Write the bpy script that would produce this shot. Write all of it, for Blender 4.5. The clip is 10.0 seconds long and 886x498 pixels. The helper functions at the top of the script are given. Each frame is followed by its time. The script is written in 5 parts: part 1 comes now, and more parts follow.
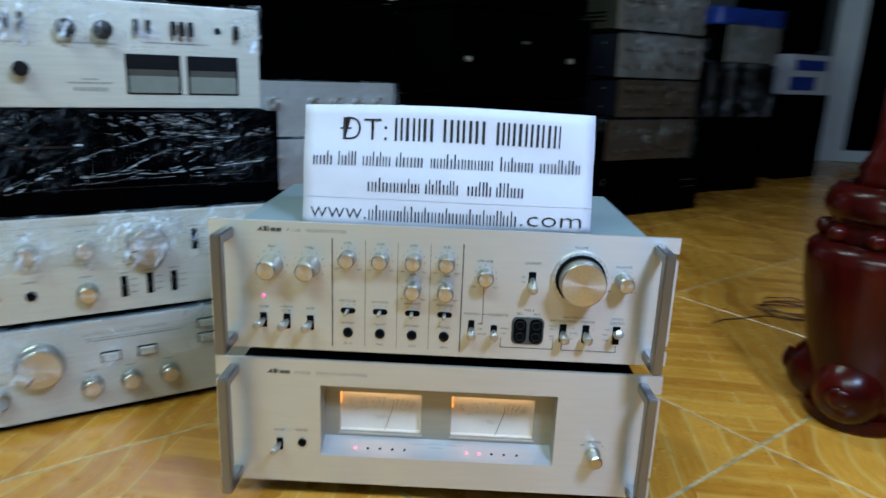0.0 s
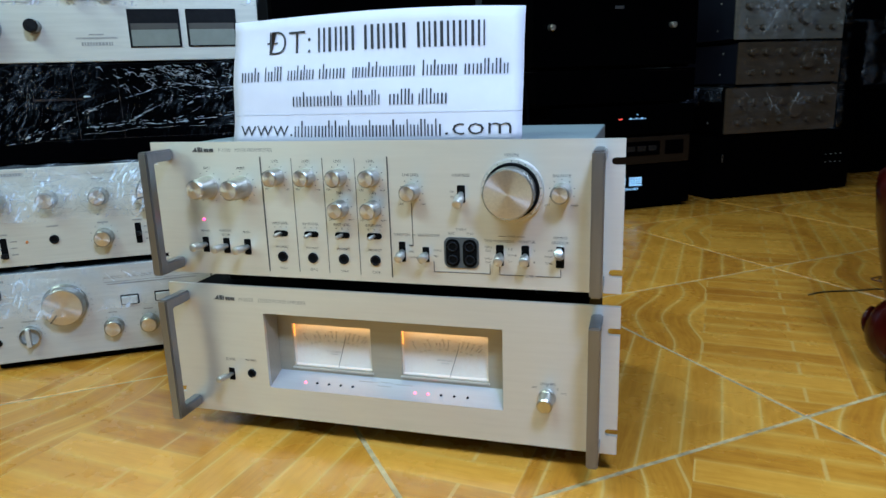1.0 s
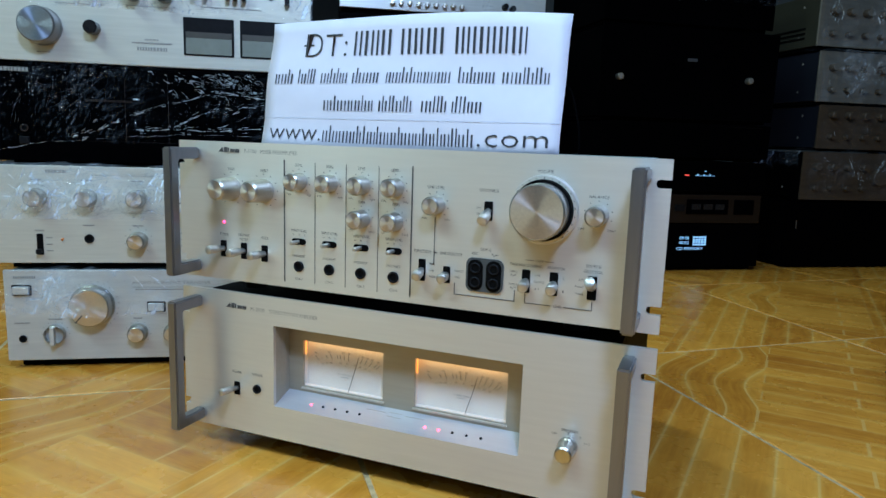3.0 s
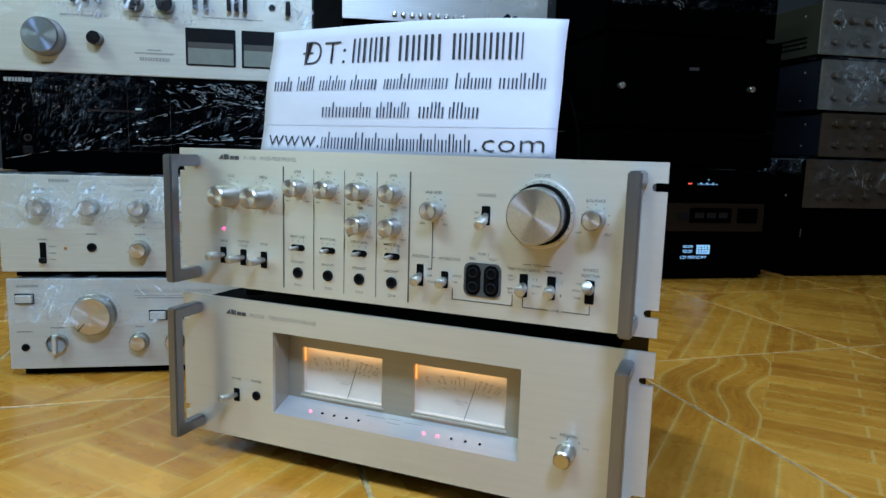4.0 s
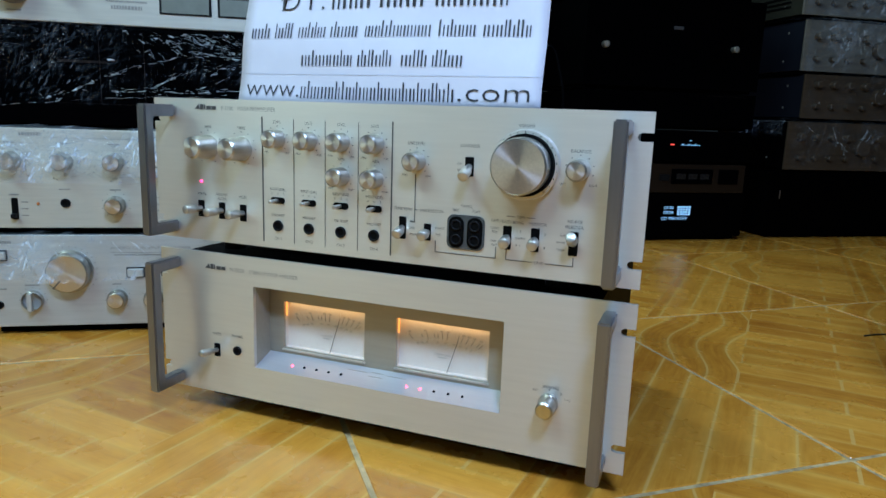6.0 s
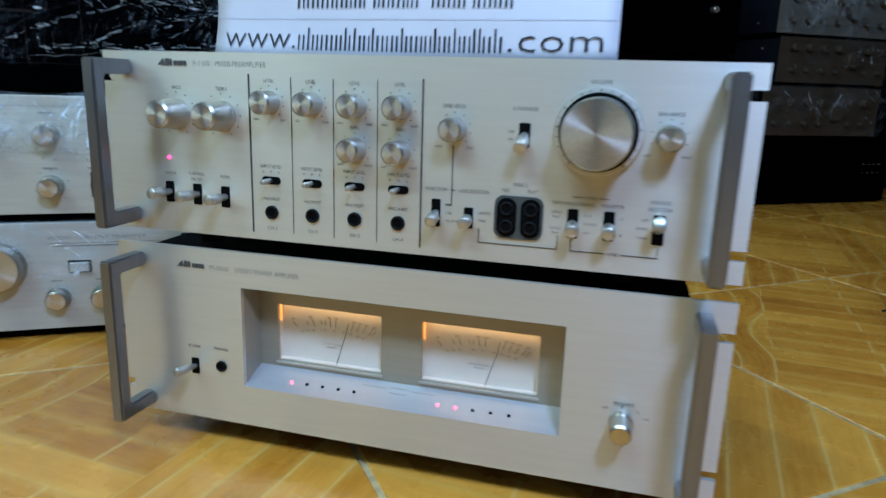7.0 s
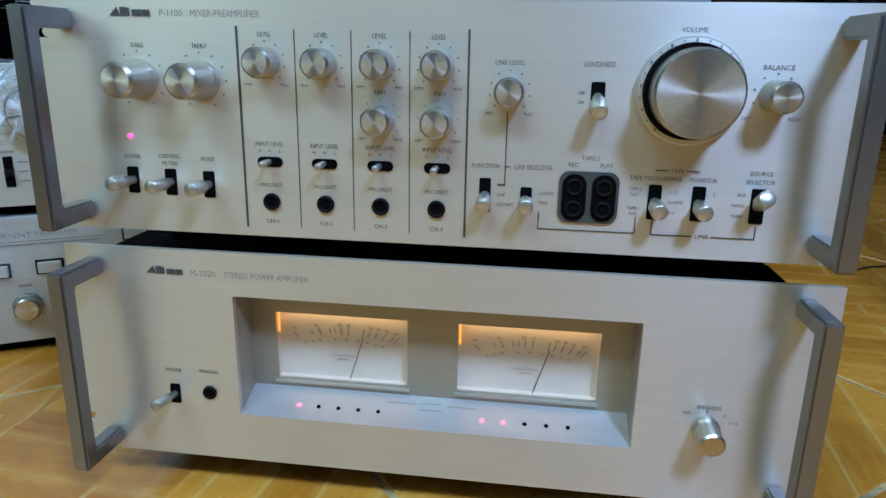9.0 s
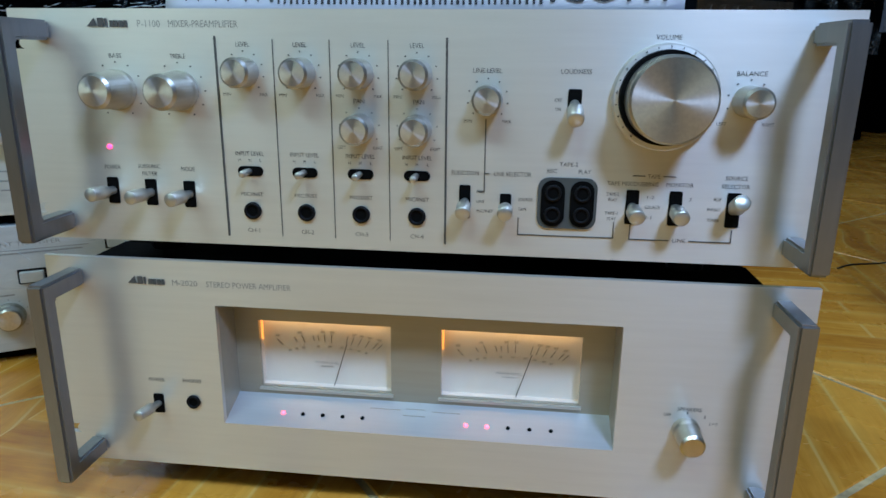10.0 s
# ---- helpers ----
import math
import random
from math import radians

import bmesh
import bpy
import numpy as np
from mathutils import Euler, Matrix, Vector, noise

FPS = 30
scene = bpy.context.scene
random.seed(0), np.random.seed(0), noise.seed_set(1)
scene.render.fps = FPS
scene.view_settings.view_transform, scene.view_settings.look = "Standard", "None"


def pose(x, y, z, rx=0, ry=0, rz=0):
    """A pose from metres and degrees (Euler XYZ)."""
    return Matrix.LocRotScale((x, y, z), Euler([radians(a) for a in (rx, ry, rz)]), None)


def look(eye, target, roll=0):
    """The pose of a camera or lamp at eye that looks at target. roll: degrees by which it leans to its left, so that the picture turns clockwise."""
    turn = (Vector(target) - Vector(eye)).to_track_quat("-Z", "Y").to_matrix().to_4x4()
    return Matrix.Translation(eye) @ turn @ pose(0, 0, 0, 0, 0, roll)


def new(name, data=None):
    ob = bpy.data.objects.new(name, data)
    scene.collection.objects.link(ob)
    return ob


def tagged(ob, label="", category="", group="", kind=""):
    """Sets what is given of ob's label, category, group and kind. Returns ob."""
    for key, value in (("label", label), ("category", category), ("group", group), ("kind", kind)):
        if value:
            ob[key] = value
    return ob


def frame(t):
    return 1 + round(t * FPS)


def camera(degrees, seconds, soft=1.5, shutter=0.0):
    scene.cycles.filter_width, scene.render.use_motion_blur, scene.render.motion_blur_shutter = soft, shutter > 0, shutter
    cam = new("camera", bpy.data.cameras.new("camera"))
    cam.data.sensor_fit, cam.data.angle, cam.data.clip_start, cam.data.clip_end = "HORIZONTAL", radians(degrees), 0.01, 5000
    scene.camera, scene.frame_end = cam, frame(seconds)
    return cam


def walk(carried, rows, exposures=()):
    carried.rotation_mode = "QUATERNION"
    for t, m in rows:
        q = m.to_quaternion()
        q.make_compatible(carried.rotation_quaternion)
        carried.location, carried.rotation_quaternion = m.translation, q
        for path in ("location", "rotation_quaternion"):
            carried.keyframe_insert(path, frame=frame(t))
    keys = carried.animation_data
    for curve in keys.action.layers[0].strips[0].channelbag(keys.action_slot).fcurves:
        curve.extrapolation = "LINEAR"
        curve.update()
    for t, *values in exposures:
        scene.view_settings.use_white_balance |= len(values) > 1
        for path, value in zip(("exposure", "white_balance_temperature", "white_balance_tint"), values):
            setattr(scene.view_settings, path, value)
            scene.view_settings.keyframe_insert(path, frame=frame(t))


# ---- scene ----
cam = camera(66.2, 10.0, 1.5, 0.5)
METRES, EYE, TILT, LEAN, TURN = 0.673, 0.485, 0.0, 0.0, 1.1
ROWS = [
    (0.0, 0.0, 0.0, 0.0, 0.58, -14.98, -2.17),
    (0.2, 0.1287, -0.0091, -0.0084, 7.92, -15.13, -1.28),
    (0.5, 0.2538, 0.0094, -0.0712, 10.79, -14.24, -0.29),
    (0.7, 0.3148, 0.0399, -0.1196, 12.42, -14.7, 0.92),
    (1.0, 0.3542, 0.0901, -0.1605, 14.61, -13.68, 1.8),
    (1.5, 0.3673, 0.1464, -0.2026, 18.26, -12.32, -0.22),
    (2.0, 0.3685, 0.158, -0.1993, 20.66, -11.79, -2.14),
    (2.5, 0.3778, 0.1663, -0.2125, 20.94, -9.77, -1.97),
    (2.7, 0.381, 0.1687, -0.2161, 20.84, -9.38, -1.98),
    (3.8, 0.3979, 0.1674, -0.2337, 20.57, -8.61, -1.52),
    (4.0, 0.3973, 0.1694, -0.2301, 21.11, -8.17, -1.61),
    (4.5, 0.3948, 0.1694, -0.2306, 19.86, -8.59, -2.23),
    (5.0, 0.399, 0.1688, -0.2331, 19.63, -8.94, -2.56),
    (5.5, 0.3994, 0.1711, -0.2454, 19.59, -10.11, -2.22),
    (5.7, 0.3974, 0.1709, -0.2446, 19.63, -10.55, -2.06),
    (6.8, 0.3012, 0.2661, -0.2635, 17.2, -12.72, -1.34),
    (7.0, 0.2307, 0.3113, -0.2642, 14.51, -13.49, -1.73),
    (7.5, 0.1311, 0.3999, -0.2756, 10.37, -15.21, -0.33),
    (8.0, 0.1051, 0.4153, -0.2771, 8.07, -15.22, -0.83),
    (8.5, 0.0834, 0.4167, -0.2752, 7.43, -15.4, -0.96),
    (9.0, 0.0779, 0.4154, -0.2793, 6.62, -15.87, -1.01),
    (9.5, 0.081, 0.4162, -0.2773, 6.45, -15.72, -0.82),
    (10.0, 0.0855, 0.414, -0.2732, 5.56, -15.77, -0.56),
]
walk(cam, [(t, pose(0.0135, -0.673, EYE, TILT, LEAN, TURN) @ pose(METRES * x, METRES * y, METRES * z, 90 + pitch, roll, yaw)) for t, x, y, z, yaw, pitch, roll in ROWS],
     [(0.0, -0.30, 5200, 4), (1.0, -0.15, 5250, 4), (2.0, -0.31, 5040, 4), (2.5, -0.32, 5060, 4), (5.0, -0.31, 5220, 4), (7.0, -0.44, 4920, 4), (10.0, -0.49, 5020, 4)])

# ---- light ----
world = bpy.data.worlds.new("room_air")
scene.world = world
world.use_nodes = True
world.node_tree.nodes["Background"].inputs["Color"].default_value = (0.55, 0.65, 0.8, 1)
world.node_tree.nodes["Background"].inputs["Strength"].default_value = 0.004


def area_lamp(name, eye, target, width, height, power, colour):
    data = bpy.data.lights.new(name, "AREA")
    data.shape, data.size, data.size_y = "RECTANGLE", width, height
    data.energy, data.color = power, colour
    ob = new(name, data)
    ob.matrix_world = look(eye, target)
    return ob


# unseen sources without fixtures: close above right, low left and high behind the left stack, placed from shadows; the
# one high in front is added fill
area_lamp("hanging_bulb_lamp", (0.52, -0.78, 1.24), (0.1, 0.1, 0.1), 0.22, 0.18, 20.5, (0.65, 0.77, 1.04))
area_lamp("floor_lamp_light", (-1.00, -1.22, 0.86), (-0.1, 0.1, 0.15), 0.55, 0.75, 3.7, (0.88, 1.0, 0.82))
area_lamp("ceiling_tube_lamp", (-0.60, -1.20, 1.92), (-0.1, 0.1, 0.1), 1.5, 0.34, 32, (0.84, 0.98, 0.86))
area_lamp("ceiling_tube_lamp", (-0.84, 0.82, 2.55), (0.1, 0.3, 0.0), 0.10, 1.2, 28, (0.90, 1.0, 0.86))

# ---- materials ----


def material(name):
    m = bpy.data.materials.new(name)
    m.use_nodes = True
    return m, m.node_tree.nodes, m.node_tree.links, m.node_tree.nodes["Principled BSDF"]


def ramp(nodes, stops):
    r = nodes.new("ShaderNodeValToRGB")
    e = r.color_ramp.elements
    while len(e) < len(stops):
        e.new(0.5)
    for el, (p, c) in zip(e, stops):
        el.position, el.color = p, (*c, 1)
    return r


def mapped(nodes, links, scale, rot=(0, 0, 0)):
    c = nodes.new("ShaderNodeTexCoord")
    mp = nodes.new("ShaderNodeMapping")
    mp.inputs["Scale"].default_value = scale
    mp.inputs["Rotation"].default_value = rot
    links.new(c.outputs["Object"], mp.inputs["Vector"])
    return mp.outputs["Vector"]


def noise_node(nodes, links, vec, scale, detail=4, rough=0.6):
    n = nodes.new("ShaderNodeTexNoise")
    n.inputs["Scale"].default_value, n.inputs["Detail"].default_value, n.inputs["Roughness"].default_value = scale, detail, rough
    links.new(vec, n.inputs["Vector"])
    return n.outputs["Fac"]


def surface(name, dark, light, rough, metal=0.0, grain=60.0, stretch=(1, 1, 1), bump=0.05, rough_var=0.08, aniso=0.0, coarse=6.0, spec=0.5, coat=0.0):
    """A two-scale surface: coarse patches and fine grain in colour, gloss and relief."""
    m, nodes, links, b = material(name)
    v = mapped(nodes, links, stretch)
    fine, wide = noise_node(nodes, links, v, grain), noise_node(nodes, links, v, coarse, 3)
    mix = nodes.new("ShaderNodeMath")
    mix.operation = "MULTIPLY_ADD"
    links.new(fine, mix.inputs[0])
    mix.inputs[1].default_value = 0.55
    half = nodes.new("ShaderNodeMath")
    half.operation = "MULTIPLY"
    links.new(wide, half.inputs[0])
    half.inputs[1].default_value = 0.45
    links.new(half.outputs[0], mix.inputs[2])
    r = ramp(nodes, [(0.3, dark), (0.7, light)])
    links.new(mix.outputs[0], r.inputs["Fac"])
    links.new(r.outputs["Color"], b.inputs["Base Color"])
    rr = nodes.new("ShaderNodeMapRange")
    rr.inputs["To Min"].default_value, rr.inputs["To Max"].default_value = max(rough - rough_var, 0.02), rough + rough_var
    links.new(mix.outputs[0], rr.inputs["Value"])
    links.new(rr.outputs["Result"], b.inputs["Roughness"])
    b.inputs["Metallic"].default_value = metal
    b.inputs["Anisotropic"].default_value = aniso
    b.inputs["Specular IOR Level"].default_value = spec
    b.inputs["Coat Weight"].default_value = coat
    if aniso:
        way = nodes.new("ShaderNodeCombineXYZ")
        way.inputs[2].default_value = 1.0
        links.new(way.outputs[0], b.inputs["Tangent"])
    if bump:
        bn = nodes.new("ShaderNodeBump")
        bn.inputs["Strength"].default_value, bn.inputs["Distance"].default_value = bump, 0.002
        links.new(fine, bn.inputs["Height"])
        links.new(bn.outputs["Normal"], b.inputs["Normal"])
    return m


def spun_metal(name, colour, rough):
    """Turned aluminium: circular brush marks round the knob's axis."""
    m, nodes, links, b = material(name)
    t = nodes.new("ShaderNodeTangent")
    t.direction_type, t.axis = "RADIAL", "Y"
    links.new(t.outputs["Tangent"], b.inputs["Tangent"])
    v = mapped(nodes, links, (1, 1, 1))
    n = noise_node(nodes, links, v, 400)
    r = ramp(nodes, [(0.3, tuple(c * 0.86 for c in colour)), (0.7, colour)])
    links.new(n, r.inputs["Fac"])
    links.new(r.outputs["Color"], b.inputs["Base Color"])
    b.inputs["Metallic"].default_value, b.inputs["Roughness"].default_value = 0.9, rough
    b.inputs["Anisotropic"].default_value = 0.85
    return m


def glow(name, colour, strength):
    m, nodes, links, b = material(name)
    b.inputs["Base Color"].default_value = (*colour, 1)
    b.inputs["Emission Color"].default_value = (*colour, 1)
    b.inputs["Emission Strength"].default_value = strength
    return m


def clear_film(name, gloss, rough, tint=(1, 1, 1), scale=26.0, white=0.6, haze=0.05, fresnel=0.6, streaky=False, relief=0.008, fine=0.0, glint_white=0.0):
    """Thin crumpled plastic film: see-through, glossy on its folds, with glints painted as white creases and flecks in
    patches.
    """
    m, nodes, links, b = material(name)
    nodes.remove(b)
    out = nodes["Material Output"]

    def op(kind, a, c=0.0, e=0.0, clamp=False):
        n = nodes.new("ShaderNodeMath")
        n.operation, n.use_clamp = kind, clamp
        for k, val in enumerate((a, c, e)):
            if isinstance(val, (int, float)):
                n.inputs[k].default_value = val
            else:
                links.new(val, n.inputs[k])
        return n.outputs[0]

    def span(value, low, high):
        n = nodes.new("ShaderNodeMapRange")
        n.inputs["From Min"].default_value, n.inputs["From Max"].default_value = low, high
        links.new(value, n.inputs["Value"])
        return n.outputs["Result"]

    def leaned(stretch, turn):
        """Object coordinates turned about y, then stretched along the turned axes."""
        v = mapped(nodes, links, (1 / stretch[0], 1 / stretch[1], 1 / stretch[2]), (0, turn, 0))
        v.node.vector_type = "TEXTURE"
        return v

    tr, gl, df = nodes.new("ShaderNodeBsdfTransparent"), nodes.new("ShaderNodeBsdfGlossy"), nodes.new("ShaderNodeBsdfDiffuse")
    tr.inputs["Color"].default_value = (*tint, 1)
    df.inputs["Color"].default_value = (0.76, 0.83, 0.94, 1)
    gl.inputs["Roughness"].default_value = rough
    plain = mapped(nodes, links, (1, 1, 1))
    lean = mapped(nodes, links, (0.45, 1.0, 1.5), (0, 0.6, 0))
    warp = nodes.new("ShaderNodeTexNoise")
    warp.inputs["Scale"].default_value, warp.inputs["Detail"].default_value = scale * 0.5, 3.0
    links.new(plain, warp.inputs["Vector"])
    bent = nodes.new("ShaderNodeVectorMath")
    bent.operation = "MULTIPLY_ADD"
    links.new(warp.outputs["Color"], bent.inputs[0])
    bent.inputs[1].default_value = (0.035, 0.035, 0.035)
    links.new(lean, bent.inputs[2])
    creases = []
    for k in (1.0, 2.3):
        vo = nodes.new("ShaderNodeTexVoronoi")
        vo.feature = "DISTANCE_TO_EDGE"
        vo.inputs["Scale"].default_value = scale * k
        links.new(bent.outputs[0], vo.inputs["Vector"])
        creases.append(op("SUBTRACT", 1.0, span(vo.outputs["Distance"], 0.0, 0.055), clamp=True))
    if streaky:
        # long drawn-out folds instead of a net of creases
        creases = []
        for stretch, turn, k in (((0.16, 1.0, 1.7), -0.36, 0.8), ((1.7, 1.0, 0.16), 0.25, 0.8), ((0.22, 1.0, 1.5), -0.75, 1.3)):
            n = noise_node(nodes, links, leaned(stretch, turn), scale * k, 2, 0.5)
            creases.append(op("SUBTRACT", 1.0, span(op("ABSOLUTE", op("SUBTRACT", n, 0.5)), 0.0, 0.022), clamp=True))
        creases[0] = op("MAXIMUM", creases[0], creases[2])
    crease = op("MAXIMUM", creases[0], op("MULTIPLY", creases[1], 0.7))
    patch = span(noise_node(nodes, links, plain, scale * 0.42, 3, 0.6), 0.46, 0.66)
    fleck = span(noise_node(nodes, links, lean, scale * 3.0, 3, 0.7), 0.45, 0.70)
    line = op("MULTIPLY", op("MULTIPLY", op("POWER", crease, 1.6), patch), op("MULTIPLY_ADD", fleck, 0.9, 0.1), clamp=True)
    height = op("MULTIPLY_ADD", noise_node(nodes, links, lean, scale * 1.7, 4, 0.6), 1.0, op("MULTIPLY", crease, 0.35))
    if fine:
        # hard little wrinkles in the crumpled patches, slack and smooth between them
        calm = span(noise_node(nodes, links, plain, scale * 0.45, 3, 0.5), 0.48, 0.62)
        hard = noise_node(nodes, links, leaned((1.7, 1.0, 0.36), 0.45), scale * 5.0, 3, 0.6)
        height = op("MULTIPLY", op("MULTIPLY_ADD", hard, fine, height), op("MULTIPLY_ADD", calm, 0.85, 0.15))
    bn = nodes.new("ShaderNodeBump")
    bn.inputs["Strength"].default_value, bn.inputs["Distance"].default_value = 1.0, relief
    links.new(height, bn.inputs["Height"])
    links.new(bn.outputs["Normal"], gl.inputs["Normal"])
    fr = nodes.new("ShaderNodeFresnel")
    fr.inputs["IOR"].default_value = 1.4
    links.new(bn.outputs["Normal"], fr.inputs["Normal"])
    if glint_white:
        # gloss kept to the hard wrinkles, whose glints are also painted white below
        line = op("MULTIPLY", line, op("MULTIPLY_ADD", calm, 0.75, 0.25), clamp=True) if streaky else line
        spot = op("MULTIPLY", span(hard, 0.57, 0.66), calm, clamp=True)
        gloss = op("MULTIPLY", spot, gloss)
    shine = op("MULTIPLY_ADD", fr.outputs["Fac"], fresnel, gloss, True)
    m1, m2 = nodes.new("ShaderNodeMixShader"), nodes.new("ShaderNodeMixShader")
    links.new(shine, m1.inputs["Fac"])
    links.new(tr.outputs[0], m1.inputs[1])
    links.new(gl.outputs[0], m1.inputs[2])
    # painted glints and sheen: diffuse white over creases and hazy patches
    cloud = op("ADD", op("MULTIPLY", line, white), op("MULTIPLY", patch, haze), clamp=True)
    if glint_white:
        cloud = op("MULTIPLY_ADD", spot, glint_white, cloud, clamp=True)
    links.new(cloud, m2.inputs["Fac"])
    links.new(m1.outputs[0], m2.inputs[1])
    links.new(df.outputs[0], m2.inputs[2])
    links.new(m2.outputs[0], out.inputs["Surface"])
    return m


PANEL = surface("champagne_aluminium", (0.65, 0.62, 0.562), (0.72, 0.688, 0.625), 0.40, 0.72, 220, (0.06, 1, 1), 0.03, 0.04, aniso=0.75)
PANEL_EDGE = surface("bare_aluminium_edge", (0.62, 0.60, 0.55), (0.72, 0.70, 0.66), 0.35, 0.8, 200, (0.1, 1, 1), 0.03)
HANDLE = surface("satin_grey_aluminium", (0.225, 0.228, 0.238), (0.285, 0.288, 0.298), 0.34, 0.88, 240, (1, 1, 0.08), 0.03)
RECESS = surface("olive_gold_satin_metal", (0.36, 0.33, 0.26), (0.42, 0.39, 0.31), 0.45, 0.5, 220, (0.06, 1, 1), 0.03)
LEDGE = surface("bright_silver_ledge", (0.50, 0.51, 0.54), (0.58, 0.59, 0.62), 0.40, 0.5, 220, (0.06, 1, 1), 0.03)
KNOB_FACE = spun_metal("spun_aluminium_face", (0.80, 0.76, 0.68), 0.32)
# turned knob sides: darker knurling, with some of their shade in the colour
KNOB_SIDE = surface("shaded_turned_side", (0.36, 0.345, 0.30), (0.50, 0.48, 0.42), 0.32, 0.9, 300, (1, 0.1, 1), 0.03)
POLISHED = surface("polished_metal", (0.50, 0.48, 0.43), (0.64, 0.62, 0.57), 0.28, 1.0, 200, (1, 1, 1), 0.0, 0.04)
CHROME = surface("satin_switch_lever", (0.44, 0.42, 0.37), (0.56, 0.54, 0.48), 0.36, 0.8, 200, (1, 1, 1), 0.0, 0.04)
BLACK = surface("black_plastic", (0.004, 0.004, 0.005), (0.010, 0.010, 0.011), 0.42, 0.0, 120, spec=0.10)
DARK_GLOSS = surface("glossy_dark_knob", (0.010, 0.010, 0.011), (0.022, 0.022, 0.024), 0.22, 0.3, 120, spec=0.5)
HOLE = surface("dark_slot_lining", (0.0015, 0.0015, 0.0015), (0.004, 0.004, 0.004), 0.7, 0.0, 100, spec=0.05)
INK = surface("dark_grey_print", (0.050, 0.047, 0.043), (0.085, 0.080, 0.072), 0.6, 0.0, 300, bump=0)
INK_FAINT = surface("worn_grey_print", (0.20, 0.19, 0.165), (0.32, 0.305, 0.27), 0.6, 0.0, 500, bump=0)
INK_PALE = surface("pale_worn_print", (0.34, 0.32, 0.28), (0.46, 0.44, 0.39), 0.6, 0.0, 500, bump=0)
CASE = surface("blue_grey_painted_steel", (0.20, 0.25, 0.27), (0.26, 0.31, 0.33), 0.45, 0.0, 320, bump=0.08)
CASE_DARK = surface("black_painted_steel", (0.0006, 0.0006, 0.0008), (0.0016, 0.0016, 0.002), 0.5, 0.0, 320, bump=0.08, spec=0.01)
METER_CARD = surface("cream_meter_card", (0.68, 0.62, 0.55), (0.74, 0.69, 0.62), 0.7, 0.0, 200, bump=0)
PAPER = surface("white_printer_paper", (0.57, 0.565, 0.62), (0.63, 0.625, 0.68), 0.6, 0.0, 40, bump=0.05, coarse=8)
PAPER_INK = surface("black_printer_ink", (0.012, 0.012, 0.016), (0.03, 0.03, 0.036), 0.5, 0.0, 200, bump=0)
SILVER = surface("pale_silver_faceplate", (0.50, 0.50, 0.47), (0.62, 0.615, 0.58), 0.38, 0.4, 220, (0.06, 1, 1), 0.03)
SILVER_WARM = surface("aged_ivory_silver_faceplate", (0.53, 0.51, 0.43), (0.66, 0.635, 0.54), 0.40, 0.35, 220, (0.06, 1, 1), 0.03)
# the weak light on the back stacks is partly put into this darker silver
SILVER_DIM = surface("dimmed_bronze_silver_faceplate", (0.17, 0.155, 0.125), (0.27, 0.25, 0.205), 0.42, 0.4, 120, (0.1, 1, 1), 0.03)
GLOSS_BLACK = surface("glossy_black_faceplate", (0.0004, 0.0004, 0.0006), (0.0010, 0.0010, 0.0013), 0.16, 0.0, 150, bump=0.0, spec=0.008)
BROWN = surface("dark_bronze_faceplate", (0.010, 0.006, 0.004), (0.020, 0.012, 0.008), 0.4, 0.4, 150, (0.1, 1, 1), 0.02)
BRONZE = surface("dark_brown_bronze_faceplate", (0.050, 0.034, 0.020), (0.100, 0.072, 0.045), 0.45, 0.3, 120, (0.1, 1, 1), 0.03)
CASE_BLUE = surface("blue_black_painted_steel", (0.005, 0.006, 0.011), (0.010, 0.012, 0.019), 0.5, 0.0, 320, bump=0.08, spec=0.2)
CASE_OLIVE = surface("olive_painted_steel", (0.019, 0.019, 0.012), (0.032, 0.031, 0.021), 0.5, 0.0, 320, bump=0.08, spec=0.2)
RED_WIRE = surface("red_brown_cable", (0.060, 0.014, 0.010), (0.130, 0.035, 0.022), 0.45)
ROSEWOOD = surface("varnished_red_rosewood", (0.008, 0.0006, 0.0005), (0.062, 0.0042, 0.0022), 0.24, 0.0, 40, (1, 1, 0.22), 0.05, 0.06, coarse=9, spec=0.22, coat=0.03)
WIRE = surface("dark_rubber_cable", (0.012, 0.010, 0.010), (0.03, 0.026, 0.024), 0.5)
WALL = surface("dark_blue_grey_plaster", (0.040, 0.048, 0.058), (0.060, 0.070, 0.082), 0.75, 0.0, 60, bump=0.1, coarse=2)
CEILING = surface("grey_ceiling_paint", (0.36, 0.38, 0.40), (0.44, 0.46, 0.48), 0.8, 0.0, 60, bump=0.05)
DOOR_WHITE = surface("blue_white_door_paint", (0.62, 0.69, 0.80), (0.74, 0.80, 0.90), 0.4, 0.0, 80)
BLUE = surface("blue_printed_carton", (0.010, 0.026, 0.20), (0.022, 0.050, 0.32), 0.45, 0.0, 60)
CARTON = surface("white_printed_carton", (0.42, 0.44, 0.52), (0.54, 0.56, 0.64), 0.5, 0.0, 60)
GROUT = surface("pale_cement_joint", (0.13, 0.09, 0.045), (0.78, 0.60, 0.28), 0.85, 0.0, 70, bump=0.2, coarse=10)
FILM = clear_film("clear_plastic_wrap", 0.09, 0.17, (1, 1, 1), 24.0, 0.85, 0.12, relief=0.014, fine=0.25, glint_white=0.9)
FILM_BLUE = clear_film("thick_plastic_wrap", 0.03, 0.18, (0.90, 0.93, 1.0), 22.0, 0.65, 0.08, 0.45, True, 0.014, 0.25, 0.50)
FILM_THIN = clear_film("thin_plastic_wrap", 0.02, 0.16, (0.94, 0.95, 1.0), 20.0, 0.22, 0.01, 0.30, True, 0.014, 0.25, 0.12)
